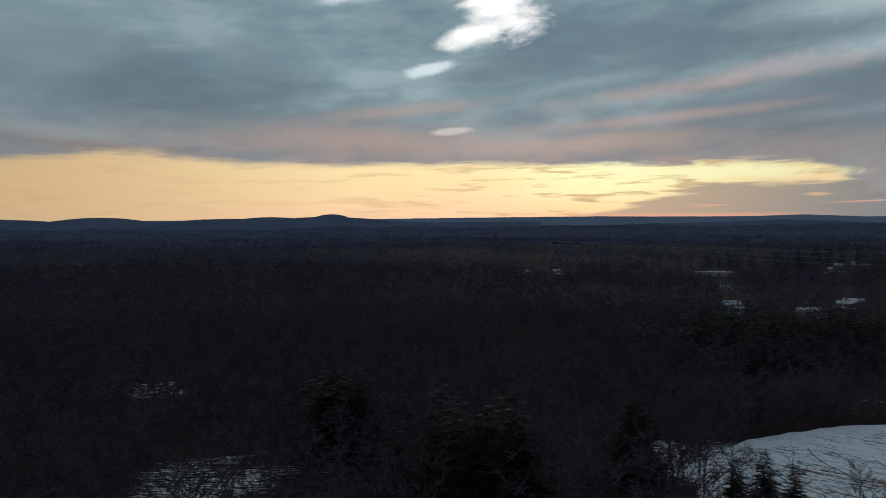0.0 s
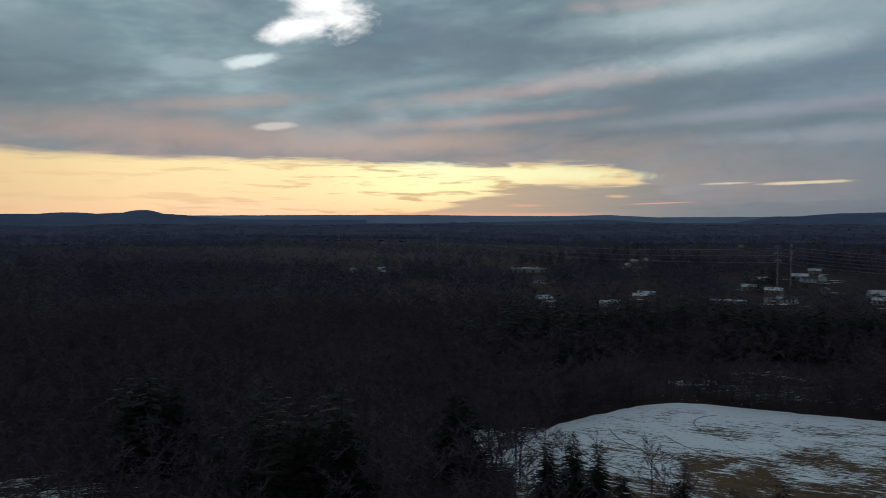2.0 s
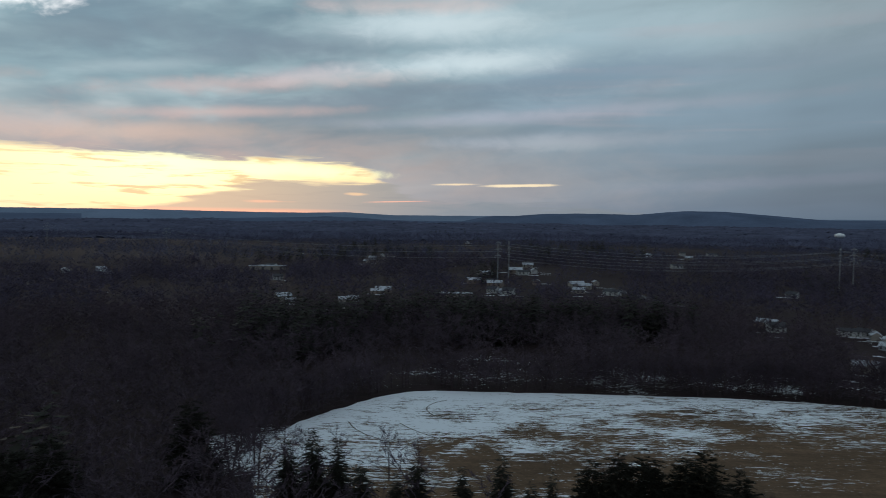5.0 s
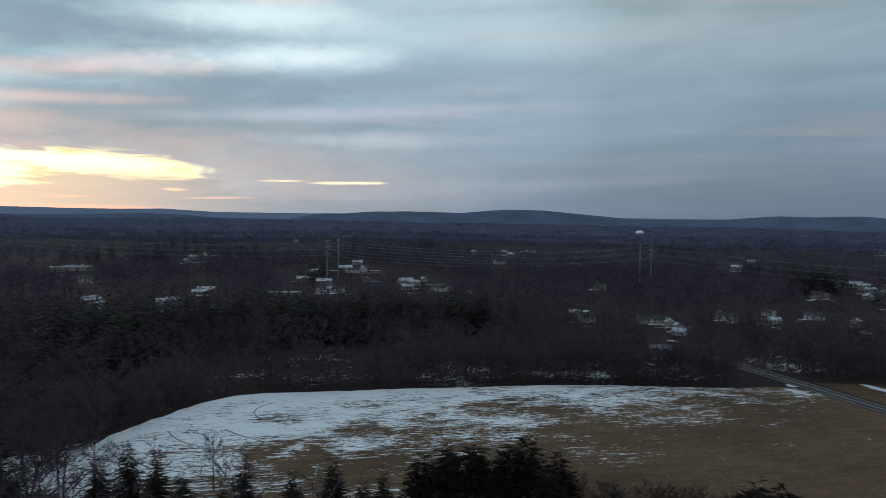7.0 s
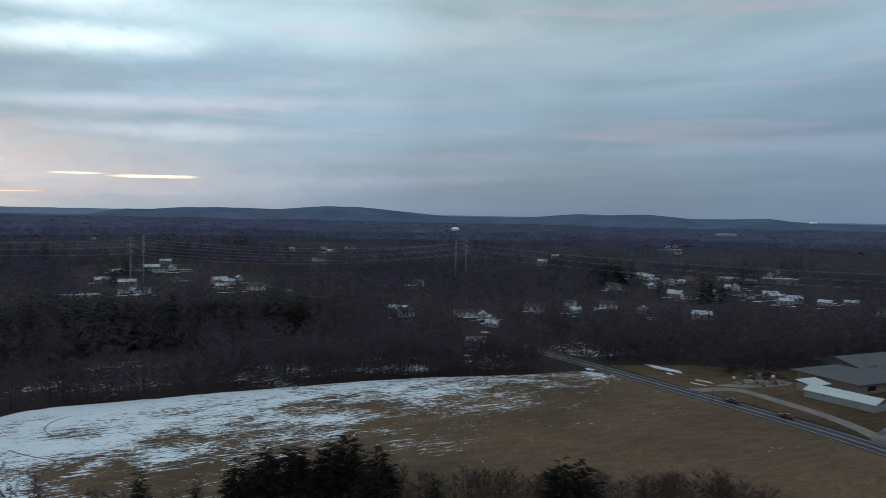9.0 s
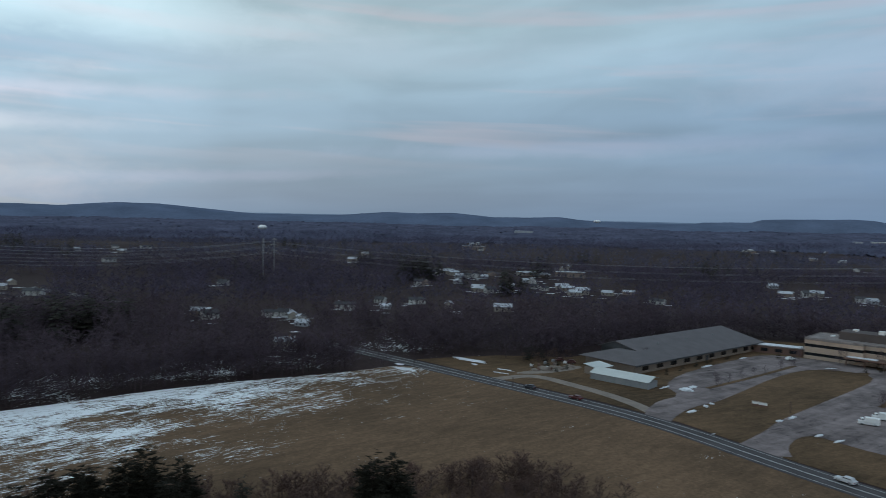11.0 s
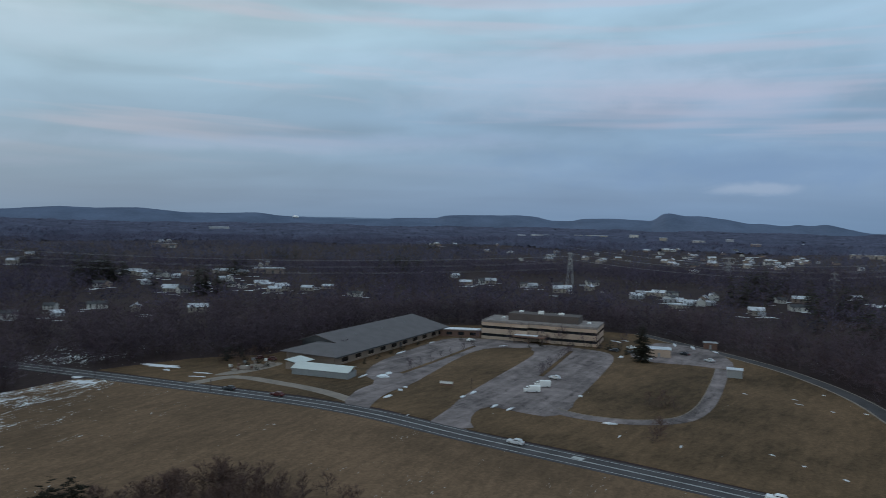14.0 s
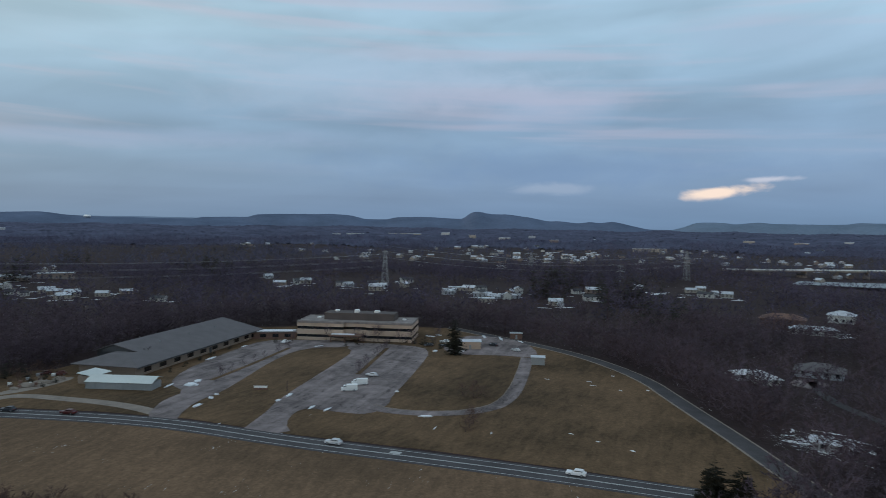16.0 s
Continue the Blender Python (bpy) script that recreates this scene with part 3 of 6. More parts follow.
NORTH_HOMES = [(60.0, 412), (60.6, 400), (65.3, 403), (66.2, 406), (66.9, 400), (67.6, 391), (67.7, 376), (66.3, 322), (66.7, 319), (70.5, 454), (71.1, 445), (73.9, 487), (74.3, 454), (76.9, 487), (79.5, 466), (83.9, 457), (77.0, 631), (77.5, 628), (78.6, 736), (78.9, 754), (79.4, 736), (79.9, 721), (80.3, 691), (80.2, 640), (80.9, 694), (81.6, 691), (82.3, 682), (82.9, 712), (81.8, 577), (82.8, 568), (84.0, 583), (61.6, 619), (71.6, 931), (72.6, 1138), (82.0, 1336)]
MIDDLE_HOMES = [(89.0, 973), (88.5, 931), (85.8, 718), (87.2, 712), (90.0, 802), (86.2, 649), (85.7, 658), (86.4, 610), (87.2, 598), (88.6, 613), (89.1, 604), (89.6, 571), (90.1, 583), (92.2, 583), (93.8, 598), (84.3, 586), (82.7, 574), (81.9, 586), (96.0, 541), (104.1, 745), (105.0, 655), (106.4, 664), (107.0, 664), (109.9, 640), (110.4, 631), (112.4, 628), (113.1, 616), (112.6, 598), (114.9, 622), (115.1, 661), (118.5, 562), (120.2, 586), (122.3, 529), (127.2, 502), (122.2, 1366), (124.0, 1150), (121.1, 1198), (118.8, 2116), (119.2, 1639), (120.3, 1519), (117.0, 1177), (109.4, 1087), (102.7, 1537)]
TOWN_HOMES = [(124.0, 1213), (122.7, 1447), (126.1, 1609), (126.5, 1114), (127.9, 1243), (128.8, 1108), (121.1, 589), (121.1, 550), (122.0, 529), (123.5, 556), (123.3, 529), (124.2, 571), (127.5, 502), (128.8, 580), (130.1, 598), (130.0, 538), (133.6, 676), (137.5, 661), (138.2, 682), (138.6, 622), (139.2, 655), (140.1, 634), (146.9, 1270), (147.6, 1441), (148.0, 1270), (145.5, 1108), (145.4, 1801), (146.2, 1879), (120.1, 1318), (121.5, 2662), (124.2, 3721), (125.6, 1750), (120.6, 1669), (143.4, 490), (127.8, 2500), (130.3, 2503), (140.1, 2821), (142.8, 3568), (144.3, 2926), (148.4, 3082)]
RIVER = [(520, -655), (560, -705), (505, -740), (455, -813), (400, -830), (405, -745), (470, -705)]
TOWN_STREET = [(520, -560), (471, -507), (415, -462), (362, -420), (330, -395)]
TOWNS = [(1300, -900, 230), (1000, -1050, 200), (1500, -450, 200), (900, -420, 150), (1100, -600, 170), (800, -800, 150)]

# ---- ground, hills and roads ----
KNOLLS = [(454, 523, 80, 7), (276, 560, 70, 4), (745, 75, 110, 8), (385, 190, 60, 3), (470, -330, 90, 4), (640, -290, 100, 5), (1000, 760, 120, 6)]


def far_height(x, y):
    """Height of the land: level near the field, rolling further out, with knolls under the settlements."""
    d = np.hypot(x, y)
    h = np.clip((d - 900) / 4000, 0, 1) ** 1.2 * 34
    roll = 4.5 * np.sin(x / 190 + 0.6) * np.cos(y / 230) + 2.5 * np.sin((x + y) / 97 + 2.0)
    h = h + np.clip((d - 480) / 420, 0, 1) * roll
    for kx, ky, r, top in KNOLLS:
        h = h + top * np.exp(-((x - kx) ** 2 + (y - ky) ** 2) / r ** 2)
    return h


def land():
    rings = np.concatenate([np.linspace(0, 1000, 60), np.geomspace(1040, 4900, 50)])
    ang = np.linspace(0, 2 * np.pi, 361)[:-1]
    r, a = np.meshgrid(rings, ang, indexing="ij")
    x, y = r * np.sin(a), r * np.cos(a)
    v = np.stack([x, y, far_height(x, y)], -1).reshape(-1, 3)
    k, q = np.meshgrid(np.arange(len(rings) - 1), np.arange(360), indexing="ij")
    i00, i01 = k * 360 + q, k * 360 + (q + 1) % 360
    i10, i11 = i00 + 360, i01 + 360
    f = np.concatenate([np.stack([i00, i11, i10], -1).reshape(-1, 3), np.stack([i00, i01, i11], -1).reshape(-1, 3)])
    tagged(raw("ground", v, f, M_LITTER), "brown leaf litter with patches of old snow", "ground", kind="structure")


land()
tagged(mesh_object("field", prism(FIELD, -0.3, 0.10), M_FIELD), "mown dry grass field partly covered with thin snow", "field", kind="structure")
tagged(mesh_object("lawn", prism(CAMPUS, -0.3, 0.08), M_LAWN), "dry winter lawn round the low buildings", "lawn", kind="structure")
road = tagged(mesh_object("road", ribbon(ROAD, -4.7, 4.7, -0.2, 0.16), M_ASPHALT), "two-lane dark asphalt road with white edge lines", "road", kind="structure")
for d in (-3.4, 3.4, -0.16, 0.16):
    part("road_line", ribbon(ROAD, d - 0.11, d + 0.11, 0.12, 0.172), M_LINE, road, "worn painted line")
tagged(mesh_object("gravel_track", ribbon(GRAVEL_WAY, -3.2, 2.4, -0.2, 0.12), M_ASPHALT), "narrow grey track along the foot of the grass slope", "track", kind="structure")


def ridge(name, bumps, base, d, depth, mat, label, seed, a0, a1):
    """A wooded ridge d metres off: its skyline as (azimuth, elevation), or with a base, bumps as (azimuth, height, half width)."""
    az_ = np.radians(np.arange(a0, a1, 0.12))
    if base is None:
        deg = np.interp(np.degrees(az_), [b[0] for b in bumps], [b[1] for b in bumps])
        deg = np.convolve(np.pad(deg, 2, mode="edge"), np.ones(5) / 5, "valid")
    else:
        deg = np.full(len(az_), base)
        for a, h, w in bumps:
            deg = np.maximum(deg, base + h * np.exp(-(np.abs(np.degrees(az_) - a) / w) ** 2.4))
    rough = np.array([noise.noise((seed, k * 0.09, 0)) * 0.02 + noise.noise((seed, k * 0.5, 3)) * 0.014 for k in range(len(az_))])
    top = 58 + np.tan(np.radians(deg + rough)) * d
    rows = []
    for s in np.linspace(0, 1, 7):
        r = d - depth + depth * s
        rows.append(np.stack([r * np.sin(az_), r * np.cos(az_), -20 + (top + 20) * np.sin(s * np.pi / 2)], -1))
    rows.append(np.stack([(d + 150) * np.sin(az_), (d + 150) * np.cos(az_), top * 0 - 20], -1))
    v = np.concatenate(rows)
    n_, f = len(az_), []
    k, q = np.meshgrid(np.arange(len(rows) - 1), np.arange(n_ - 1), indexing="ij")
    i = k * n_ + q
    f = np.concatenate([np.stack([i, i + n_ + 1, i + n_], -1).reshape(-1, 3), np.stack([i, i + 1, i + n_ + 1], -1).reshape(-1, 3)])
    tagged(raw(name, v, f, mat), label, "hill", kind="structure")


# farther ridges take paler materials, whose colour stands in for haze
ridge("backdrop_far", [(-40, 0.26), (-5, 0.36), (3, 0.42), (12, 0.44), (20, 0.36), (24, 0.36), (27.2, 0.44), (28.8, 0.36), (31, 0.25), (38, 0.28), (60, 0.30), (64, 0.30), (71, 0.32), (76, 0.25), (90, 0.25), (95, 0.27), (99, 0.25), (104, 0.2), (128, 0.0), (133, -0.12), (138, -0.14), (160, -0.1)], None, 4800, 500, M_HILLFAR, "farthest hills on the horizon, coloured pale blue for haze", 1.0, -40, 160)
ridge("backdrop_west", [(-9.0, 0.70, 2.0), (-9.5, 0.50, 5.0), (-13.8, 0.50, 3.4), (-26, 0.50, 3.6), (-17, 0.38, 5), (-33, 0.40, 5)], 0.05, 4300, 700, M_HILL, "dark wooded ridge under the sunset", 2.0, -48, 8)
ridge("backdrop_north", [(16, -0.2), (24, 0.01), (25.6, 0.09), (28.1, 0.02), (31, -0.17), (36.5, -0.19), (37.7, 0.05), (39, 0.29), (41.1, 0.33), (43.2, 0.51), (45.4, 0.56), (47.7, 0.56), (50.4, 0.52), (52.2, 0.69), (54, 0.84), (56.8, 0.82), (58.8, 0.66), (61.6, 0.42), (63.8, 0.23), (69.8, 0.25), (71.6, 0.38), (72.9, 0.5), (74.6, 0.61), (76.8, 0.56), (79.6, 0.67), (81.5, 0.50), (82.8, 0.38), (85.5, 0.40), (88.2, 0.50), (89.6, 0.33), (91.4, 0.21), (99, 0.15), (103, 0.0)], None, 4450, 800, M_HILL, "long wooded ridge, coloured blue for haze", 3.0, 16, 103)
ridge("backdrop_mesa", [(95, 0.0), (98.6, 0.18), (99, 0.31), (102.6, 0.38), (103, 0.56), (103.9, 0.63), (109.1, 0.72), (110.5, 0.65), (111.6, 0.35), (113.4, 0.34), (114.1, 0.53), (116, 0.61), (118, 0.55), (119.6, 0.48), (120.2, 0.99), (120.6, 1.10), (121.2, 1.05), (121.7, 0.92), (123.3, 0.9), (125.1, 0.65), (126.5, 0.4), (127.4, 0.41), (128.9, 0.26), (129.8, 0.4), (130.5, 0.32), (131.6, 0.43), (132.2, 0.31), (133.9, -0.07), (135, -0.2)], None, 4600, 600, M_HILL, "flat-topped hills with a rocky knob, coloured blue for haze", 4.0, 95, 135)
ridge("backdrop_east", [(135, -0.3), (136, -0.16), (136.9, 0.11), (137.7, 0.43), (138.9, 0.49), (140.1, 0.42), (140.5, 0.34), (141.3, 0.44), (142.2, 0.53), (143.2, 0.42), (146.1, 0.42), (147.9, 0.44), (148.5, 0.57), (152, 0.5), (160, 0.4)], None, 4700, 500, M_HILLMID, "hills beyond the town, coloured pale blue for haze", 5.0, 135, 158)

# ---- trees ----
def limb(V, F, a, b, r0, r1, sides=3):
    """A tapered limb between two points, as open sides."""
    a, b = np.array(a, float), np.array(b, float)
    d = b - a
    d /= np.linalg.norm(d) + 1e-9
    s = np.cross(d, (0.3, 0.9, 0.2))
    s /= np.linalg.norm(s) + 1e-9
    w = np.cross(d, s)
    i = len(V)
    for k in range(sides):
        t = 2 * math.pi * k / sides
        e = s * math.cos(t) + w * math.sin(t)
        V.append(a + e * r0), V.append(b + e * r1)
    for k in range(sides):
        j = (k + 1) % sides
        F.append((i + 2 * k, i + 2 * j, i + 2 * k + 1)), F.append((i + 2 * j, i + 2 * j + 1, i + 2 * k + 1))


def twig(V, F, a, b, w, rnd):
    a, b = np.array(a, float), np.array(b, float)
    s = np.cross(b - a, (rnd.uniform(-1, 1), rnd.uniform(-1, 1), rnd.uniform(-1, 1)))
    s /= np.linalg.norm(s) + 1e-9
    i = len(V)
    V.extend((a - s * w / 2, a + s * w / 2, b))
    F.append((i, i + 1, i + 2))


def way_from(rnd, d, spread):
    e = np.array(d) + np.array([rnd.gauss(0, spread) for _ in range(3)])
    e[2] += 0.12
    return e / (np.linalg.norm(e) + 1e-9)


def bare_tree(seed, h, limbs, subs, twigs, width, wide=0.30, low=0.28):
    """Trunk and twig meshes of a leafless broad tree, as two lists of points and triangles."""
    rnd = random.Random(seed)
    tv, tf, cv, cf = [], [], [], []
    p, spine = np.array([0, 0, -0.2]), []
    for k in range(4):
        q = np.array([rnd.gauss(0, 0.02 * h), rnd.gauss(0, 0.02 * h), h * (0.25, 0.48, 0.70, 0.92)[k]])
        r = h * 0.018
        if subs > 3:
            limb(tv, tf, p, q, r * (1.0, 0.8, 0.55, 0.35)[k], r * (0.8, 0.55, 0.35, 0.1)[k], 5)
        spine.append((p, q))
        p = q
    if subs <= 3:
        twig(tv, tf, (0, 0, -0.2), p, h * 0.015, rnd), twig(tv, tf, (0, 0, -0.2), p, h * 0.015, rnd)
    for k in range(limbs):
        s = low + (0.98 - low) * (k + rnd.random()) / limbs
        a, b = spine[min(3, int(s * 3.99))]
        o = a + (b - a) * ((s * 3.99) % 1.0)
        t = rnd.uniform(0, 6.28)
        rise = 0.35 + 0.9 * s
        d = np.array([math.cos(t), math.sin(t), rise])
        d /= np.linalg.norm(d)
        length = h * wide * (1.25 - 0.75 * s) * rnd.uniform(0.8, 1.2)
        e = o + d * length
        limb(tv, tf, o, e, h * 0.006, h * 0.0015) if subs > 3 else twig(tv, tf, o, e, h * 0.014, rnd)
        for _ in range(subs):
            u = rnd.uniform(0.3, 1.0)
            o2 = o + d * length * u
            d2 = way_from(rnd, d, 0.45)
            l2 = length * rnd.uniform(0.35, 0.65)
            e2 = o2 + d2 * l2
            twig(cv, cf, o2, e2, width * 1.25, rnd)
            for _ in range(twigs):
                o3 = o2 + d2 * l2 * rnd.uniform(0.2, 1.0)
                twig(cv, cf, o3, o3 + way_from(rnd, d2, 0.55) * l2 * rnd.uniform(0.4, 0.9), width, rnd)
    return (tv, tf), (cv, cf)


def conifer(seed, h, wide, tiers, per, taper=1.0, sprays=2):
    """Trunk and needle boughs of a spruce or pine; taper 1 is a cone, less is a rounder crown."""
    rnd = random.Random(seed)
    tv, tf, cv, cf = [], [], [], []
    limb(tv, tf, (0, 0, -0.2), (0, 0, h * 0.97), h * 0.018, h * 0.003, 5)
    for k in range(tiers):
        s = k / (tiers - 1)
        z = h * (0.10 + 0.87 * s)
        reach = wide * (1 - s) ** taper * rnd.uniform(0.8, 1.15) + 0.10 * wide * (1 - s) + 0.08
        for j in range(per):
            t = 6.28 * (j + rnd.random()) / per + k
            out = np.array([math.cos(t), math.sin(t), 0.0])
            side = np.array([-out[1], out[0], 0.0])
            l = reach * rnd.uniform(0.7, 1.15)
            o = np.array([0, 0, z + rnd.uniform(-0.3, 0.3)])
            tip = o + out * l + np.array([0, 0, -0.22 * l + rnd.uniform(-0.1, 0.25) * l * (1 - taper + 0.4)])
            mid = o + out * l * 0.55
            w = l * ((0.05 if sprays > 10 else 0.15) if per > 7 else 0.26)
            drop = np.array([0, 0, -0.12 * l])
            i = len(cv)
            cv.extend((o, mid + side * w + drop, tip, mid - side * w + drop))
            cf.extend(((i, i + 1, i + 2), (i, i + 2, i + 3)))
            for _ in range(sprays):
                c = o + (tip - o) * rnd.uniform(0.2, 1.0)
                e = out * rnd.uniform(0.15, 0.5) + side * rnd.choice((-1, 1)) * rnd.uniform(0.2, 0.6) + np.array([0, 0, rnd.uniform(-0.3, 0.15)])
                e[2] += 0.25 if sprays > 10 else 0.0
                twig(cv, cf, c, c + e * l * (0.40 if sprays > 10 else 0.55), l * (0.05 if sprays > 10 else 0.07 if sprays > 4 else 0.12), rnd)
    return (tv, tf), (cv, cf)


def plant(name, meshes, mats, label, category, group=""):
    """A tree as a thing at the origin: a trunk and a crown."""
    ob = thing(name, Matrix(), label, category, group)
    for nm, (v, f), mt in zip(("trunk", "crown"), meshes, mats):
        p = raw(nm, v, f, mt)
        p.parent = ob
    return ob


def scatter(template, places, heights, turns):
    """Arrays of one template set at many places."""
    v, f = np.asarray(template[0], np.float32), np.asarray(template[1], np.int32)
    c, s = np.cos(turns)[:, None], np.sin(turns)[:, None]
    k = heights[:, None]
    x = (v[None, :, 0] * c - v[None, :, 1] * s) * k + places[:, 0:1]
    y = (v[None, :, 0] * s + v[None, :, 1] * c) * k + places[:, 1:2]
    z = v[None, :, 2] * k + places[:, 2:3]
    allv = np.stack([x, y, z], -1).reshape(-1, 3)
    allf = (f[None] + (np.arange(len(places)) * len(v))[:, None, None]).reshape(-1, 3)
    return allv, allf


def merge(sets):
    vs, fs, n_ = [], [], 0
    for v, f in sets:
        vs.append(v), fs.append(f + n_)
        n_ += len(v)
    return np.concatenate(vs), np.concatenate(fs)


def open_land(x, y):
    """Where nothing of the wood grows."""
    return inside(FIELD, x, y) | inside(CAMPUS, x, y) | near_line(ROAD, x, y, 9) | near_line(GRAVEL_WAY, x, y, 4.5) | near_line(TOWN_STREET, x, y, 7) | inside(RIVER, x, y)


def settled(x, y):
    """Where the wood is thinned out round houses."""
    bare = np.zeros(np.shape(x), bool)
    for cx, cy, r in CLEARINGS:
        d = math.hypot(cx, cy)
        u = (x * cx + y * cy) / d - d
        v = (x * cy - y * cx) / d
        u = np.where(u < 0, u / (1.0 + d / 500), u)
        bare |= u ** 2 + v ** 2 < r * r * 0.85
    for azimuth, d in WEST_HOMES + NORTH_HOMES + MIDDLE_HOMES + TOWN_HOMES:
        s, c = math.sin(radians(azimuth)), math.cos(radians(azimuth))
        u, v = x * s + y * c - d, x * c - y * s
        reach, half = (0.17 * d + 10, 10) if d > 450 else (0.07 * d, 6)
        bare |= (u > -reach) & (u < 12) & (np.abs(v) < half)
    return bare


def wood(name, r0, r1, spacing, templates, mats, hs, label, seed, a0=-44.0, a1=164.0, keep=1.0):
    rng = np.random.default_rng(seed)
    n_ = int((r1 ** 2 - r0 ** 2) * radians(a1 - a0) / 2 / spacing ** 2)
    r, a = np.sqrt(rng.uniform(r0 ** 2, r1 ** 2, n_)), np.radians(rng.uniform(a0, a1, n_))
    x, y = r * np.sin(a), r * np.cos(a)
    town = np.zeros(n_, bool)
    for cx, cy, r_ in TOWNS:
        town |= (x - cx) ** 2 + (y - cy) ** 2 < r_ * r_
    ok = ~open_land(x, y) & (~settled(x, y) | (rng.random(n_) < 0.17)) & (~town | (rng.random(n_) < 0.5))
    thin = np.array([noise.noise((px_ * 0.012, py_ * 0.012, seed)) for px_, py_ in zip(x, y)])
    ok &= thin > -0.42
    x, y = x[ok], y[ok]
    z = far_height(x, y)
    pick = rng.integers(0, len(templates), len(x))
    size, turn = rng.uniform(*hs, len(x)), rng.uniform(0, 6.28, len(x))
    for kind_, mat in zip((0, 1), mats):
        sets = []
        for k, t in enumerate(templates):
            sel = pick == k
            if sel.any():
                sets.append(scatter(t[kind_], np.stack([x, y, z], -1)[sel], size[sel], turn[sel]))
        v, f = merge(sets)
        tagged(raw(name + ("_trunks", "_crowns")[kind_], v, f, mat), label + (", trunks and limbs", ", bare crowns")[kind_], "woodland", kind="stuff")
    return len(x)


NEAR_T = [bare_tree(s, 1.0, 9, 3, 5, 0.012, 0.36, 0.10) for s in range(5)]
MID_T = [bare_tree(s + 20, 1.0, 6, 3, 2, 0.028, 0.42, 0.12) for s in range(5)]
FAR_T = [bare_tree(s + 40, 1.0, 4, 2, 1, 0.060, 0.50) for s in range(4)]
wood("near_wood", 118, 420, 5.8, NEAR_T, (M_BARK, M_TWIG), (11, 17), "leafless grey-brown winter wood", 1)
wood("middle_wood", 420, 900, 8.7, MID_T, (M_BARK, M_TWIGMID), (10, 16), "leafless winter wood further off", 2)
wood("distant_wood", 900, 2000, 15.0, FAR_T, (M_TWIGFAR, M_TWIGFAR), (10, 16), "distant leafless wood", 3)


def edge_wood(lines, seed):
    """The thick outer rows of the wood along open ground."""
    rng = np.random.default_rng(seed)
    at = []
    for line_, side, per in lines:
        for (ax, ay), (bx, by) in zip(line_, line_[1:]):
            l = math.hypot(bx - ax, by - ay)
            for _ in range(int(l * per + rng.random())):
                t, o = rng.random(), side * rng.uniform(4, 22)
                at.append((ax + (bx - ax) * t - (by - ay) / l * o, ay + (by - ay) * t + (bx - ax) / l * o))
    at = np.array(at)
    at = at[~(open_land(at[:, 0], at[:, 1]) | settled(at[:, 0], at[:, 1]))]
    at = np.column_stack([at, np.zeros(len(at))])
    pick, size, turn = rng.integers(0, 5, len(at)), rng.uniform(7, 14, len(at)), rng.uniform(0, 6.28, len(at))
    for kind_, nm, mat in ((0, "trunks", M_BARK), (1, "crowns", M_TWIG)):
        v, f = merge([scatter(t[kind_], at[pick == k], size[pick == k], turn[pick == k]) for k, t in enumerate(NEAR_T)])
        tagged(raw("edge_wood_" + nm, v, f, mat), "dense leafless edge of the wood, " + nm, "woodland", kind="stuff")


edge_wood([(GRAVEL_WAY, -1, 1.2), (GRAVEL_WAY, 1, 1.2), ([(286, 68), (293, 52), (303, 34), (306, 18), (308, 4), (340, -24), (380, -57), (388, -88), (375, -150), (345, -187)], 1, 1.3), ([(72, 184), (98, 195), (125, 203), (147, 186), (184, 158), (223, 125), (254, 85)], 1, 0.8)], 31)


def pine_wood(spots, seed):
    """Dark stands of pines in the bare wood: place, spread and number."""
    rng = np.random.default_rng(seed)
    kinds = [conifer(60 + k, 1.0, 0.24, 9, 6, 0.6, 2) for k in range(3)]
    at = []
    for x, y, spread, count in spots:
        p = rng.normal(0, spread * 0.5, (count, 2)) + (x, y)
        at.append(p)
    at = np.concatenate(at)
    at = at[~(inside(FIELD, at[:, 0], at[:, 1]) | inside(CAMPUS, at[:, 0], at[:, 1]) | near_line(ROAD, at[:, 0], at[:, 1], 9))]
    at = np.column_stack([at, far_height(at[:, 0], at[:, 1])])
    pick, size, turn = rng.integers(0, 3, len(at)), rng.uniform(14, 21, len(at)), rng.uniform(0, 6.28, len(at))
    for kind_, nm, mat in ((0, "trunks", M_BARK), (1, "boughs", M_NEEDLE)):
        v, f = merge([scatter(t[kind_], at[pick == k], size[pick == k], turn[pick == k]) for k, t in enumerate(kinds)])
        tagged(raw("pine_stand_" + nm, v, f, mat), "dark green pines standing in the bare wood, " + nm, "pine trees", kind="stuff")


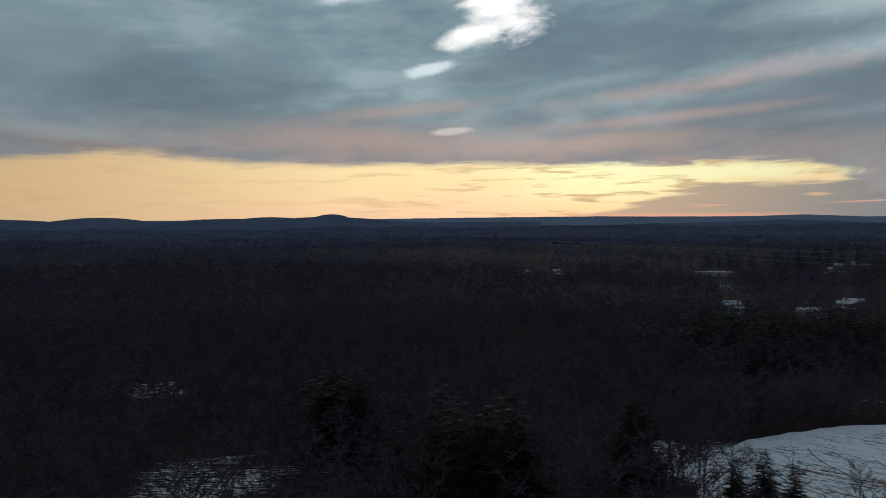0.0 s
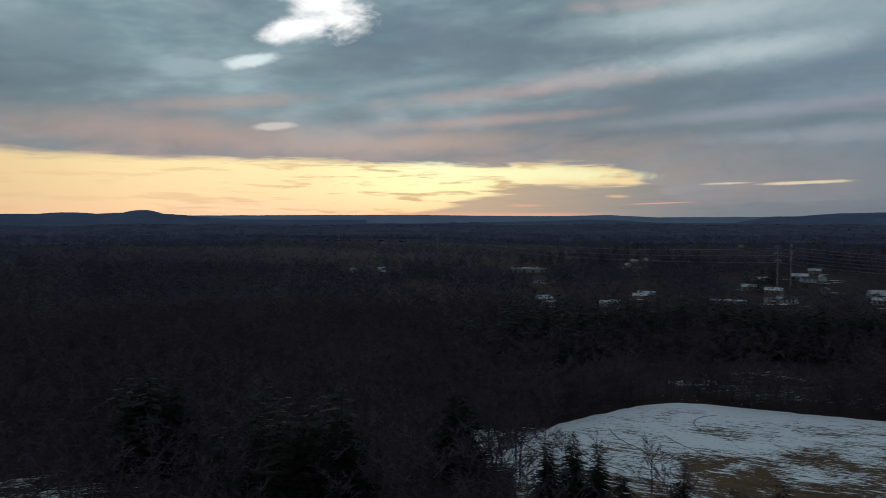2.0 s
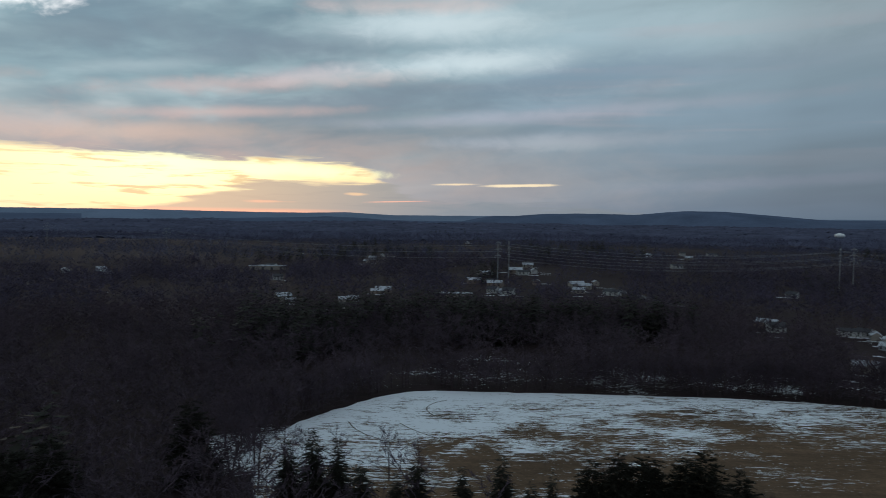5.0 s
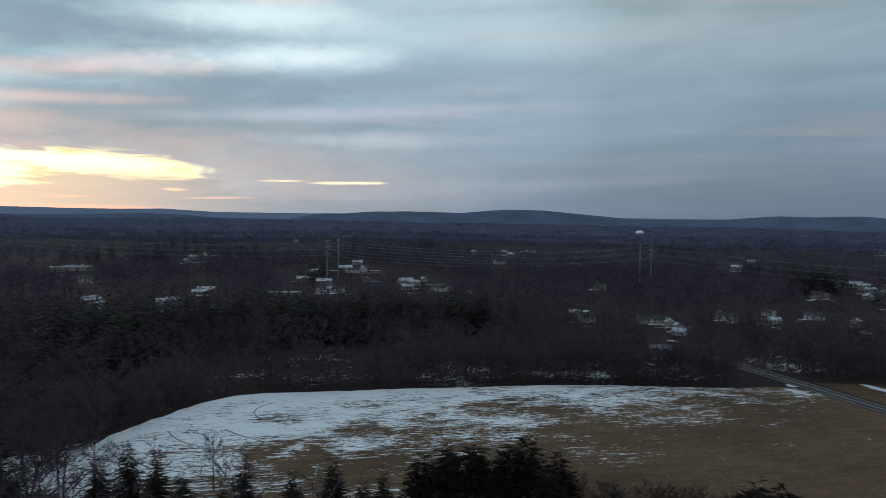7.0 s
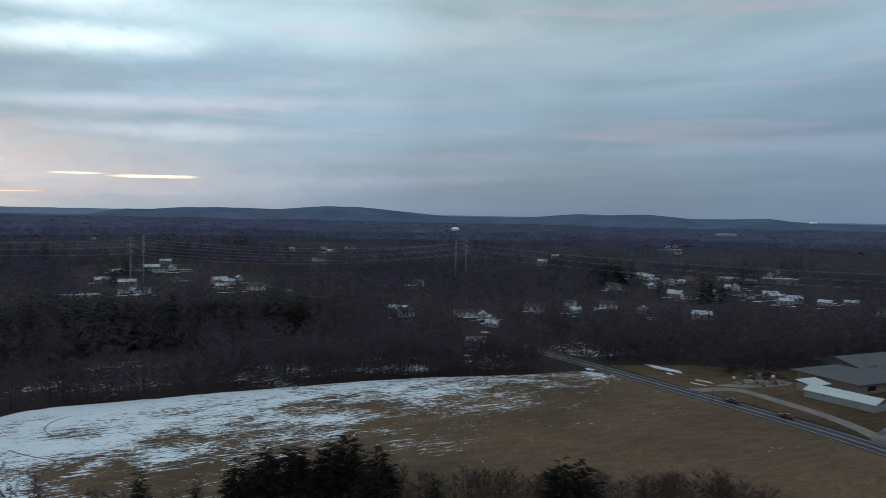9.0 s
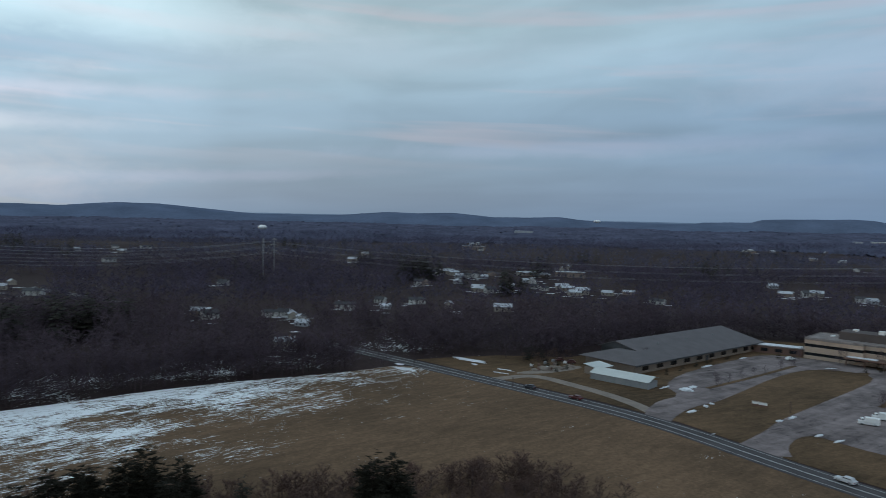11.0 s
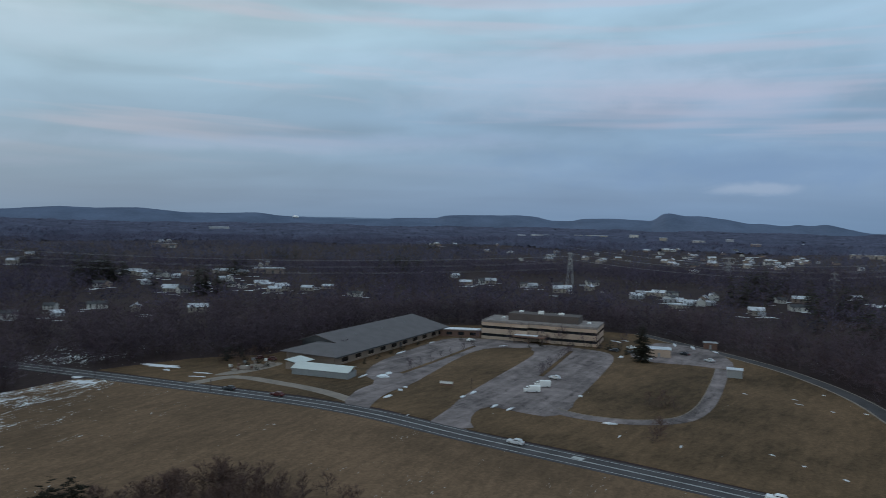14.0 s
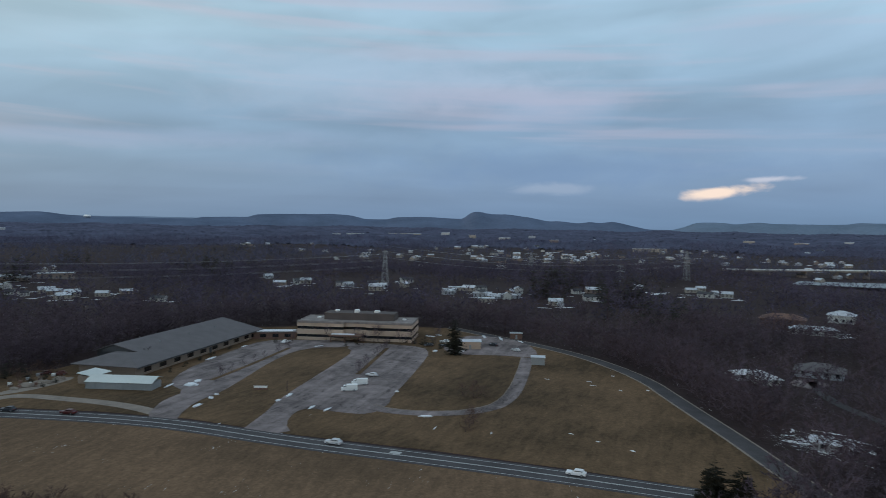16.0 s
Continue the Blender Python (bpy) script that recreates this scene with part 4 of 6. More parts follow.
NEAR_STANDS = [(123, 292, 36, 70), (194, 300, 34, 50), (216, 269, 28, 44), (245, 246, 28, 44), (284, 226, 26, 36), (661, 150, 24, 44), (156, 355, 26, 14), (7, 150, 16, 8), (-28, 182, 14, 6), (430, 520, 14, 4), (440, -330, 20, 8), (300, -300, 26, 10), (393, 494, 12, 6), (590, 300, 20, 7), (560, 66, 18, 8), (563, 52, 14, 6), (552, -430, 22, 9), (470, -360, 16, 7), (393, -355, 18, 9), (375, -357, 16, 8)]
FAR_STANDS = [(459, 861, 60, 30), (541, 819, 50, 20), (630, 681, 50, 24), (788, 692, 50, 20), (757, -122, 26, 12), (700, 40, 14, 5), (838, 261, 30, 8), (350, 900, 60, 14), (900, 1000, 80, 16), (1200, 500, 80, 16), (1300, -300, 90, 12), (560, 1030, 40, 12), (600, 1010, 30, 10), (715, 1250, 50, 10), (725, 785, 26, 10), (670, 715, 24, 9), (860, 820, 30, 8), (797, 726, 22, 8), (1170, 1650, 80, 12), (866, 205, 26, 12), (795, -150, 24, 10), (895, -150, 20, 8), (1045, 0, 24, 6)]
pine_wood(NEAR_STANDS + FAR_STANDS, 8)


def canopy(r0, r1, seed):
    """The tops of the woods beyond, as an uneven sheet of crowns."""
    ang = np.radians(np.arange(-46, 166, 0.16))
    rings = np.geomspace(r0, r1, 90)
    r, a = np.meshgrid(rings, ang, indexing="ij")
    rng = np.random.default_rng(seed)
    r = r * (1 + rng.normal(0, 0.004, r.shape))
    x, y = r * np.sin(a), r * np.cos(a)
    lump = np.array([noise.noise((p * 0.006, q * 0.006, 2.0)) for p, q in zip(x.ravel(), y.ravel())]).reshape(x.shape)
    z = far_height(x, y) + np.clip((r - r0) / 260, 0, 1) * 9 + lump * 7 + rng.uniform(-3.5, 3.5, x.shape)
    v = np.stack([x, y, z], -1).reshape(-1, 3)
    n_ = len(ang)
    k, q = np.meshgrid(np.arange(len(rings) - 1), np.arange(n_ - 1), indexing="ij")
    i = k * n_ + q
    f = np.concatenate([np.stack([i, i + n_ + 1, i + n_], -1).reshape(-1, 3), np.stack([i, i + 1, i + n_ + 1], -1).reshape(-1, 3)])
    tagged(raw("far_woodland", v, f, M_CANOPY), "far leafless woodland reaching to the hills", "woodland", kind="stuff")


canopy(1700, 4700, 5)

# ---- buildings ----
def frame_at(x, y, ux, uy, z=0.1):
    """A pose at a place whose own x axis runs along (ux, uy)."""
    return pose(x, y, z, 0, 0, math.degrees(math.atan2(uy, ux)))


def slab(points, thick):
    """A roof plane with thickness, from its outline in space."""
    bm = bmesh.new()
    top = [bm.verts.new(p) for p in points]
    low = [bm.verts.new((p[0], p[1], p[2] - thick)) for p in points]
    bm.faces.new(top), bm.faces.new(low[::-1])
    for k in range(len(points)):
        j = (k + 1) % len(points)
        bm.faces.new((low[k], low[j], top[j], top[k]))
    bmesh.ops.recalc_face_normals(bm, faces=bm.faces)
    return bm


def hall():
    ob = thing("hall", frame_at(277, -22, 0.77, -0.638), "long low tan hall with a grey shingled gable roof", "building")
    # own x runs along the building; own y (to the left) runs away from the lot
    part("wall", prism([(2, 2), (2, 26), (16, 26), (16, 29), (98, 29), (98, 2)], -0.3, 3.7), M_TAN, ob)
    part("gable", slab([(16.5, 0.6, 4.0), (16.6, 0.6, 3.8), (16.6, 29.4, 3.8), (16.6, 29.4, 6.3), (16.6, 22, 8.7)], 0.02), M_DARKROOF, ob, "dark gable end")
    part("roof", slab([(0, 0, 4.0), (101, 0, 4.0), (101, 22, 9.0), (16, 22, 9.0), (16, 11, 6.5), (10, 11, 6.5)], 0.25), M_SHINGLE, ob)
    part("roof", slab([(16, 31, 6.0), (16, 22, 9.0), (101, 22, 9.0), (101, 31, 6.0)], 0.25), M_SHINGLE, ob)
    part("porch_roof", slab([(0, 0, 4.0), (10, 11, 6.4), (10, 20, 6.4), (0, 28, 4.0)], 0.22), M_SHINGLE, ob)
    part("porch_roof", slab([(10, 11, 6.4), (16, 11, 6.4), (16, 20, 6.4), (10, 20, 6.4)], 0.22), M_SHINGLE, ob)
    part("porch_roof", slab([(0, 28, 4.0), (10, 20, 6.4), (16, 20, 6.4), (16, 28, 4.0)], 0.22), M_SHINGLE, ob)
    part("fascia", boxed((-0.05, -0.15, 3.45), (101, -0.01, 3.98)), M_DARKROOF, ob, "dark eave board")
    for k in range(9):
        x = 7 + k * 9.8
        w = part("window", boxed((x, 1.86, 0.9), (x + 4.2, 2.05, 2.6)), M_GLASS, ob)
        part("window_sill", boxed((x - 0.2, 1.70, 0.72), (x + 4.4, 2.02, 0.86)), M_CREAM, w)
    part("door", boxed((53.2, 1.84, -0.1), (55.2, 2.05, 2.3)), M_DARKROOF, ob)
    for k in range(3):
        part("vent_pipe", tube(bmesh.new(), (35 + 22 * k, 14, 6.9), (35 + 22 * k, 14, 7.9), 0.2, 0.2), M_STEEL, ob)


def shed():
    ob = thing("greenhouse_shed", frame_at(268, -4.5, -0.53, -0.848), "long low shed with a white metal roof beside the hall", "shed")
    part("wall", prism([(0.3, 0.3), (23.7, 0.3), (23.7, 7.2), (0.3, 7.2)], -0.2, 2.3), M_STEEL, ob)
    part("roof", slab([(0, 0, 2.4), (24, 0, 2.4), (24, 5, 4.0), (0, 5, 4.0)], 0.1), M_SHEDROOF, ob, "white sheet-metal roof")
    part("roof", slab([(0, 5, 4.0), (24, 5, 4.0), (24, 8, 3.1), (0, 8, 3.1)], 0.1), M_SHEDROOF, ob, "white sheet-metal roof")
    for k in range(8):
        part("post", boxed((0.4 + 3.3 * k, 0.1, -0.2), (0.55 + 3.3 * k, 0.25, 2.35)), M_STEEL, ob)
    ob = thing("lean_to", frame_at(277, -3, 0.77, -0.638), "small lean-to with a white roof against the hall", "shed")
    part("wall", boxed((0.3, -5.6, -0.2), (9.7, 0.6, 2.7)), M_TAN, ob)
    part("roof", slab([(0, -6, 2.8), (10, -6, 2.8), (10, 1, 3.7), (0, 1, 3.7)], 0.1), M_SHEDROOF, ob, "white sheet-metal roof")


def office():
    # own x runs along the front; own y points to the camera's side
    ob = thing("office_building", frame_at(309, -148, 0.555, 0.832), "two-storey cream office block with dark ribbon windows", "building")
    L, Dp = 57.5, -23.0
    part("wall", boxed((0.25, Dp + 0.25, -1.0), (L - 0.25, -2.2, 8.6)), M_BRICK, ob)
    for x0, x1, y1 in ((0, 23, 0.0), (23, 34, -1.6), (34, L, 0.6)):
        for z0, z1 in ((-0.9, 1.4), (2.75, 5.3), (6.65, 8.35)):
            part("spandrel", boxed((x0, Dp, z0), (x1 - 0.05, y1, z1), 0.05), M_CREAM, ob, "cream panel band")
        part("roof_edge", boxed((x0, Dp - 0.1, 8.35), (x1 - 0.05, y1 + 0.25, 9.1), 0.06), M_FLATROOF, ob, "weathered grey roof edge")
        for z0, z1 in ((1.4, 2.75), (5.3, 6.65)):
            w = part("window_band", boxed((x0 + 0.15, Dp + 0.18, z0 + 0.01), (x1 - 0.2, y1 - 0.35, z1 - 0.01)), M_GLASS, ob, "dark ribbon window")
            n_ = int((x1 - x0) / 2.6)
            for k in range(1, n_):
                x = x0 + (x1 - x0) * k / n_
                part("mullion", boxed((x - 0.06, y1 - 0.42, z0 + 0.02), (x + 0.06, y1 - 0.28, z1 - 0.02)), M_DARKROOF, w)
    part("flat_roof", boxed((0.6, Dp + 0.6, 8.6), (L - 0.6, -1.9, 8.75)), M_FLATROOF, ob)
    for a, b in (((0, Dp, 9.1), (L, Dp + 0.4, 9.4)), ((0, -0.45, 9.1), (23, 0.0, 9.4)), ((34, 0.15, 9.1), (L, 0.6, 9.4)), ((0, Dp + 0.4, 9.1), (0.4, -0.45, 9.4)), ((L - 0.4, Dp + 0.4, 9.1), (L, 0.15, 9.4))):
        part("parapet_cap", boxed(a, b), M_FLATROOF, ob)
    part("penthouse", boxed((10, Dp + 4, 8.7), (46, -8, 12.6), 0.1), M_PLANT, ob, "grey-brown rooftop plant screen")
    canopy_ = part("canopy", boxed((24, -1.0, 2.9), (40, 6.5, 3.5), 0.08), M_BRICK, ob, "entrance canopy")
    for x in (25, 32, 39):
        part("post", boxed((x - 0.2, 5.8, -0.6), (x + 0.2, 6.2, 2.95)), M_BRICK, canopy_)
    part("snow_cap", boxed((28, 0.5, 3.5), (39.5, 4.5, 3.62), 0.05), M_SNOW, canopy_, "thin snow on the canopy")
    for x, y, w, h in ((30, -12, 2.4, 1.5), (20, -14, 2.6, 0.9), (41, -15, 2, 0.8), (50, -14, 1.6, 0.9), (6, -14, 1.6, 0.9)):
        z = 12.6 if 12 < x < 44 else 8.75
        part("roof_unit", boxed((x - w / 2, y - 1.2, z), (x + w / 2, y + 1.2, z + h), 0.06), M_WHITE, ob, "white rooftop air unit")
    part("snow_cap", boxed((46, Dp + 1.5, 8.75), (56, Dp + 9, 8.9), 0.05), M_SNOW, ob, "old snow on the flat roof")
    link = thing("link_building", frame_at(341, -100, 0.35, 0.937), "low flat-roofed link with snow on its roof", "building")
    part("wall", boxed((0.5, -9, -0.5), (26, -1, 3.2)), M_BRICK, link)
    part("roof", boxed((0.2, -9.3, 3.2), (26.3, -0.7, 3.5), 0.04), M_FLATROOF, link)
    part("snow_cap", boxed((1, -8.6, 3.5), (24, -2, 3.62), 0.05), M_SNOW, link, "snow on the flat roof")
    for k in range(4):
        part("window", boxed((3 + 6 * k, -1.06, 0.9), (6 + 6 * k, -0.92, 2.4)), M_GLASS, link)


def house(kind_, seed):
    """A gabled house with chimney and windows."""
    rnd = random.Random(seed)
    l, w, h, r = rnd.uniform(9, 15), rnd.uniform(6.5, 8.5), rnd.uniform(2.9, 4.6), rnd.uniform(1.5, 2.4)
    ob = thing("house", Matrix(), ("white", "tan", "grey", "brown")[kind_] + " gabled house with snow on its roof", "house", "houses among the trees")
    wall = bmesh.new()
    pr = [(-l / 2, -w / 2, -1), (-l / 2, w / 2, -1), (-l / 2, w / 2, h), (-l / 2, 0, h + r), (-l / 2, -w / 2, h)]
    a, b = [wall.verts.new(p) for p in pr], [wall.verts.new((-p[0], p[1], p[2])) for p in pr]
    wall.faces.new(a), wall.faces.new(b[::-1])
    for k in range(5):
        wall.faces.new((a[k], a[(k + 1) % 5], b[(k + 1) % 5], b[k]))
    bmesh.ops.recalc_face_normals(wall, faces=wall.faces)
    part("wall", wall, M_HOUSE[kind_], ob)
    e, dz_ = 0.6, 0.6 * r / (w / 2)
    for s in (-1, 1):
        part("roof", slab([(-l / 2 - 0.4, s * (w / 2 + e), h - dz_ + 0.2), (l / 2 + 0.4, s * (w / 2 + e), h - dz_ + 0.2), (l / 2 + 0.4, 0, h + r + 0.2), (-l / 2 - 0.4, 0, h + r + 0.2)], 0.2), M_ROOFWHITE if (seed + (s > 0)) % 4 else M_DARKROOF, ob)
    part("chimney", boxed((l / 4, 0.4, h), (l / 4 + 0.9, 1.2, h + r + 1.1)), M_BRICK, ob)
    for s in (-1, 1):
        for k in range(3):
            for z in (0.9, 2.5):
                x = -l / 2 + l * (k + 0.5) / 3
                part("window", boxed((x - 0.5, s * (w / 2 + 0.03) - 0.05, z), (x + 0.5, s * (w / 2 + 0.03) + 0.05, z + 1.3)), M_GLASS, ob)
    return ob


HOUSES = [house(k % 4, 100 + k) for k in range(6)]


def village(x, y, spread, count, seed):
    rnd = random.Random(seed)
    spots = []
    while len(spots) < count:
        t, r = rnd.uniform(0, 6.28), spread * math.sqrt(rnd.random())
        p = (x + r * math.cos(t), y + r * math.sin(t))
        if all((p[0] - q[0]) ** 2 + (p[1] - q[1]) ** 2 > 19 ** 2 for q in spots) or rnd.random() < 0.02:
            spots.append(p)
    for k, (hx, hy) in enumerate(spots):
        o = copy_thing(HOUSES[rnd.randrange(6)], pose(hx, hy, float(far_height(hx, hy)), 0, 0, rnd.uniform(0, 180)))
        k_ = rnd.uniform(0.7, 1.0)
        o.scale = (k_, k_, k_)


home_rnd = random.Random(12)
for azimuth, d in WEST_HOMES + NORTH_HOMES + MIDDLE_HOMES + TOWN_HOMES:
    hx, hy = d * math.sin(radians(azimuth)), d * math.cos(radians(azimuth))
    o = copy_thing(HOUSES[home_rnd.randrange(6)], pose(hx, hy, float(far_height(hx, hy)), 0, 0, -azimuth + home_rnd.choice((0, 0, 0, 90)) + home_rnd.uniform(-25, 25)))
    k_ = home_rnd.uniform(0.52, 0.74) * (1.0 + d / 3000)
    o.scale = (k_, k_, k_)
for k, (cx, cy, spread, count) in enumerate([(118, 836, 36, 3), (1043, -785, 90, 8), (1368, -1340, 90, 6), (742, -1094, 90, 7), (1519, 207, 40, 2), (900, -420, 160, 7), (1100, -600, 200, 9), (800, -800, 180, 9), (480, -860, 120, 6), (1300, -900, 220, 10), (1000, -1050, 180, 9), (1500, -450, 180, 7)]):
    village(cx, cy, spread, count, k)
for ob in HOUSES:
    for o in (*ob.children_recursive, ob):
        bpy.data.objects.remove(o)

hall(), shed(), office()

# ---- drives and lots ----
def paving(name, outline, z, mat, label, rounds=1):
    tagged(mesh_object(name, prism(smooth_outline(outline, rounds), -0.2, z), mat), label, "paving", kind="structure")


paving("parking_lot_west", [(210, -27), (216.7, -22), (224.5, -20.5), (231, -23), (240, -26.5), (250, -35), (264, -31), (285, -39), (304, -52), (328, -70), (343, -84), (339, -100), (330, -115), (320, -125), (309.5, -114), (314.6, -101.6), (308.8, -89.2), (289.7, -74.2), (266.3, -59.7), (243.5, -45.2), (233.8, -35.5), (218.3, -28.1)], 0.15, M_LOT, "cracked pale asphalt lot beside the hall")
paving("parking_lot_east", [(320, -124.5), (307.4, -138.6), (295.2, -147.7), (281, -143.5), (264.5, -132.4), (233.4, -110), (214.2, -95.2), (206, -91), (196.6, -80.5), (203.2, -73), (212.2, -66), (208.9, -60.5), (198.1, -54.9), (188, -54), (196, -41.5), (201.3, -45.2), (212.4, -52.8), (224.5, -59.4), (237.4, -68.7), (256.1, -82.8), (278.6, -99.8), (298.4, -113.6), (309.5, -114.2)], 0.13, M_LOT, "cracked pale asphalt lot before the office")

SERVICE = smooth_outline([(206, -84), (200, -86), (192.7, -93), (187.5, -103), (186.5, -113), (189.5, -123), (204, -138.5), (233, -162), (254, -178)], 2, False)
tagged(mesh_object("service_drive", ribbon(SERVICE, -2.5, 2.5, -0.2, 0.16), M_LOT), "narrow cracked asphalt drive round the lawn", "drive", kind="structure")
tagged(mesh_object("drive_kerb", ribbon(SERVICE, 2.5, 2.75, -0.2, 0.28), M_GRAVEL), "pale concrete kerb of the drive", "kerb", kind="structure")
paving("rear_yard", [(272, -155), (268, -162), (262, -172), (254, -178), (258, -188), (290, -201), (313, -193), (318, -182), (295, -158), (282, -152)], 0.185, M_LOT, "worn asphalt yard behind the lawn")
FRONTAGE = smooth_outline([(254, 34), (259, 27), (266, 19), (265, 12), (254, 0), (246, -9), (235, -18), (224, -24)], 2, False)
tagged(mesh_object("frontage_track", ribbon(FRONTAGE, -2.4, 2.4, -0.2, 0.12), M_GRAVEL), "pale gravel lane beside the road", "lane", kind="structure")
tagged(mesh_object("town_street", ribbon(TOWN_STREET, -5, 5, -0.1, 0.2), M_LOT), "grey street between the houses", "road", kind="structure")
paving("yard_paving", [(160, -240), (171, -238), (176, -252), (164, -256)], 0.1, M_LOT, "grey paved yard below the slope")
LANE = smooth_outline([(172, -254), (163, -244), (150, -231), (138, -224), (123, -218), (95, -208)], 2, False)
tagged(mesh_object("lower_lane", ribbon(LANE, -2.0, 2.0, -0.1, 0.1), M_ASPHALT), "grey lane between bare trees", "lane", kind="structure")
for d0, d1 in ((-3.9, -3.2), (2.4, 3.0)):
    tagged(mesh_object("track_verge", ribbon(GRAVEL_WAY, d0, d1, -0.2, 0.135), M_GRAVEL), "pale stony verge of the track", "verge", kind="structure")
paving("river", RIVER, 0.12, M_ICE, "frozen grey river", 2)


ISLAND_A = smooth_outline([(264, -46), (290, -68), (318, -90)], 1, False)
ISLAND_B = smooth_outline([(252, -98), (278, -116), (300, -131)], 1, False)
for line_ in (ISLAND_A, ISLAND_B):
    tagged(mesh_object("planting_strip", ribbon(line_, -0.9, 0.9, -0.1, 0.24), M_LAWN), "narrow grass strip between rows of parking", "lawn", kind="structure")


# ---- loose things on the campus ----
def mound(l, w, h, seed):
    """An uneven low heap."""
    bm = bmesh.new()
    bmesh.ops.create_icosphere(bm, subdivisions=3, radius=1.0)
    for v in bm.verts:
        k = 1 + 0.6 * noise.noise(v.co * 2.2 + Vector((seed, 0, 0))) + 0.35 * noise.noise(v.co * 5.0 + Vector((0, seed, 0)))
        v.co = Vector((v.co.x * l / 2 * k, v.co.y * w / 2 * k, max(v.co.z, -0.15) * h * 0.7 * k))
    return bm


def snow_mound(x, y, l, w, h, turn, seed):
    ob = mesh_object("snow_mound", mound(l, w, h, seed), M_SNOW, True)
    ob.matrix_basis = pose(x, y, 0.14, 0, 0, turn)
    tagged(ob, "low mound of old ploughed snow", "snow", "snow mounds")


LOT_MOUNDS = [(306, -53, 7, 1.3, 0.5, -40), (330, -72, 5, 1.2, 0.4, -40), (229, -35.5, 4.5, 1.3, 0.5, -40), (237, -41, 2, 1.6, 0.6, 0), (241, -43.5, 1.7, 1.2, 0.5, 20), (225, -60, 3, 1.4, 0.5, -40), (230, -65, 4.5, 1.3, 0.5, -40), (212, -67, 4, 1.0, 0.4, -45), (208, -71, 4.5, 1.0, 0.3, -45), (188, -95, 4, 1.6, 0.4, 60), (259, -38, 5, 4, 1.0, 20), (264, -41, 4, 2.2, 0.6, -30)]
YARD_MOUNDS = [(220, -100, 1.5, 1.2, 0.5, 0), (317, -103.5, 5, 0.8, 0.3, -70), (284, -148, 5, 1.8, 0.6, -40), (277.5, -158, 5, 1.6, 0.6, -55), (310, -190, 9, 1.4, 0.7, -25), (301, -194.5, 9, 1.4, 0.7, -25), (290, -199, 5, 1.2, 0.5, -10), (323, -165, 5, 1.5, 0.5, 30), (325, -171, 4, 1.5, 0.5, 30), (261, -31, 6, 1.0, 0.4, -35)]
for k, (x, y, l, w, h, a) in enumerate(LOT_MOUNDS + YARD_MOUNDS):
    snow_mound(x, y, l, w, h, a, k)


for k, (x, y, l, w, h, a) in enumerate([(280, 13, 6, 5, 1.6, 20), (283, 8, 6, 4, 1.4, 60), (287, 3, 5, 4, 1.3, 0), (277, 16, 3.5, 3, 0.9, 30)]):
    heap = mesh_object("earth_mound", mound(l, w, h, k + 60), M_GRAVEL, True)
    heap.matrix_basis = pose(x, y, 0.1, 0, 0, a)
    tagged(heap, "mound of pale brown earth in the yard", "earth mound", "earth mounds")


def snow_sheet(x, y, l, w, turn, seed):
    pts = []
    for k in range(44):
        t = 6.2832 * k / 44
        r = 0.9 + 0.6 * noise.noise((math.cos(t) * 1.5 + seed * 3, math.sin(t) * 1.5, seed)) + 0.35 * noise.noise((math.cos(t) * 5 + seed * 3, math.sin(t) * 5, seed))
        pts.append((math.cos(t) * l / 2 * r, math.sin(t) * w / 2 * r))
    ob = mesh_object("snow_patch", prism(pts, 0.0, 0.07), M_SNOW)
    ob.matrix_basis = pose(x, y, 0.1 + float(far_height(x, y)), 0, 0, turn)
    tagged(ob, "thin patch of melting snow on the grass", "snow", "snow patches")


for k, (x, y, l, w, a) in enumerate([(289, 44, 20, 4, 60), (274, 28, 8, 1.6, 65), (281, 41, 4, 2, 40), (268, 29, 7, 1.4, 70), (264, 66, 9, 5, 60), (272, 70, 5, 3, 50), (155, -124, 1.4, 0.7, 0), (146, -126, 1.3, 0.7, 30), (199, -169, 2.5, 0.6, 30), (205, -172, 2, 0.6, 30), (209, -187, 1.6, 0.8, 0), (136, -129, 1.4, 0.9, 0), (185, -182, 1.6, 1.0, 0), (189, -173, 1.3, 0.7, 10), (215, -160, 1.6, 0.7, 30), (165, -104, 2.0, 0.4, -40), (176, -92, 3, 0.4, -45), (206, -38, 2, 0.4, -45)]):
    snow_sheet(x, y, l, w, a, k + 1)


snow_rnd = random.Random(21)
for k, (azimuth, d) in enumerate(WEST_HOMES + NORTH_HOMES + MIDDLE_HOMES + TOWN_HOMES):
    for _ in range(2 if d < 1200 else 1):
        a_, r = radians(azimuth + snow_rnd.uniform(-1.0, 1.0)), d + snow_rnd.uniform(-26, 12)
        l = snow_rnd.uniform(3, 5 + d / 80)
        snow_sheet(r * math.sin(a_), r * math.cos(a_), l, l * snow_rnd.uniform(0.2, 0.6), -azimuth + snow_rnd.uniform(-25, 25), k % 40 + 40)
for cx, cy, spread, count in [(185, -236, 10, 7), (120, -182, 11, 14), (243, -375, 14, 8), (250, -368, 16, 4), (430, -470, 40, 8), (800, -800, 160, 8), (1100, -600, 180, 8), (1043, -785, 80, 6), (742, -1094, 80, 6)]:
    for k in range(count):
        t, r = snow_rnd.uniform(0, 6.28), spread * math.sqrt(snow_rnd.random())
        l = snow_rnd.uniform(2.5, 4 + math.hypot(cx, cy) / 45)
        snow_sheet(cx + r * math.cos(t), cy + r * math.sin(t), l, l * snow_rnd.uniform(0.15, 0.5), snow_rnd.uniform(0, 180), k + 40)


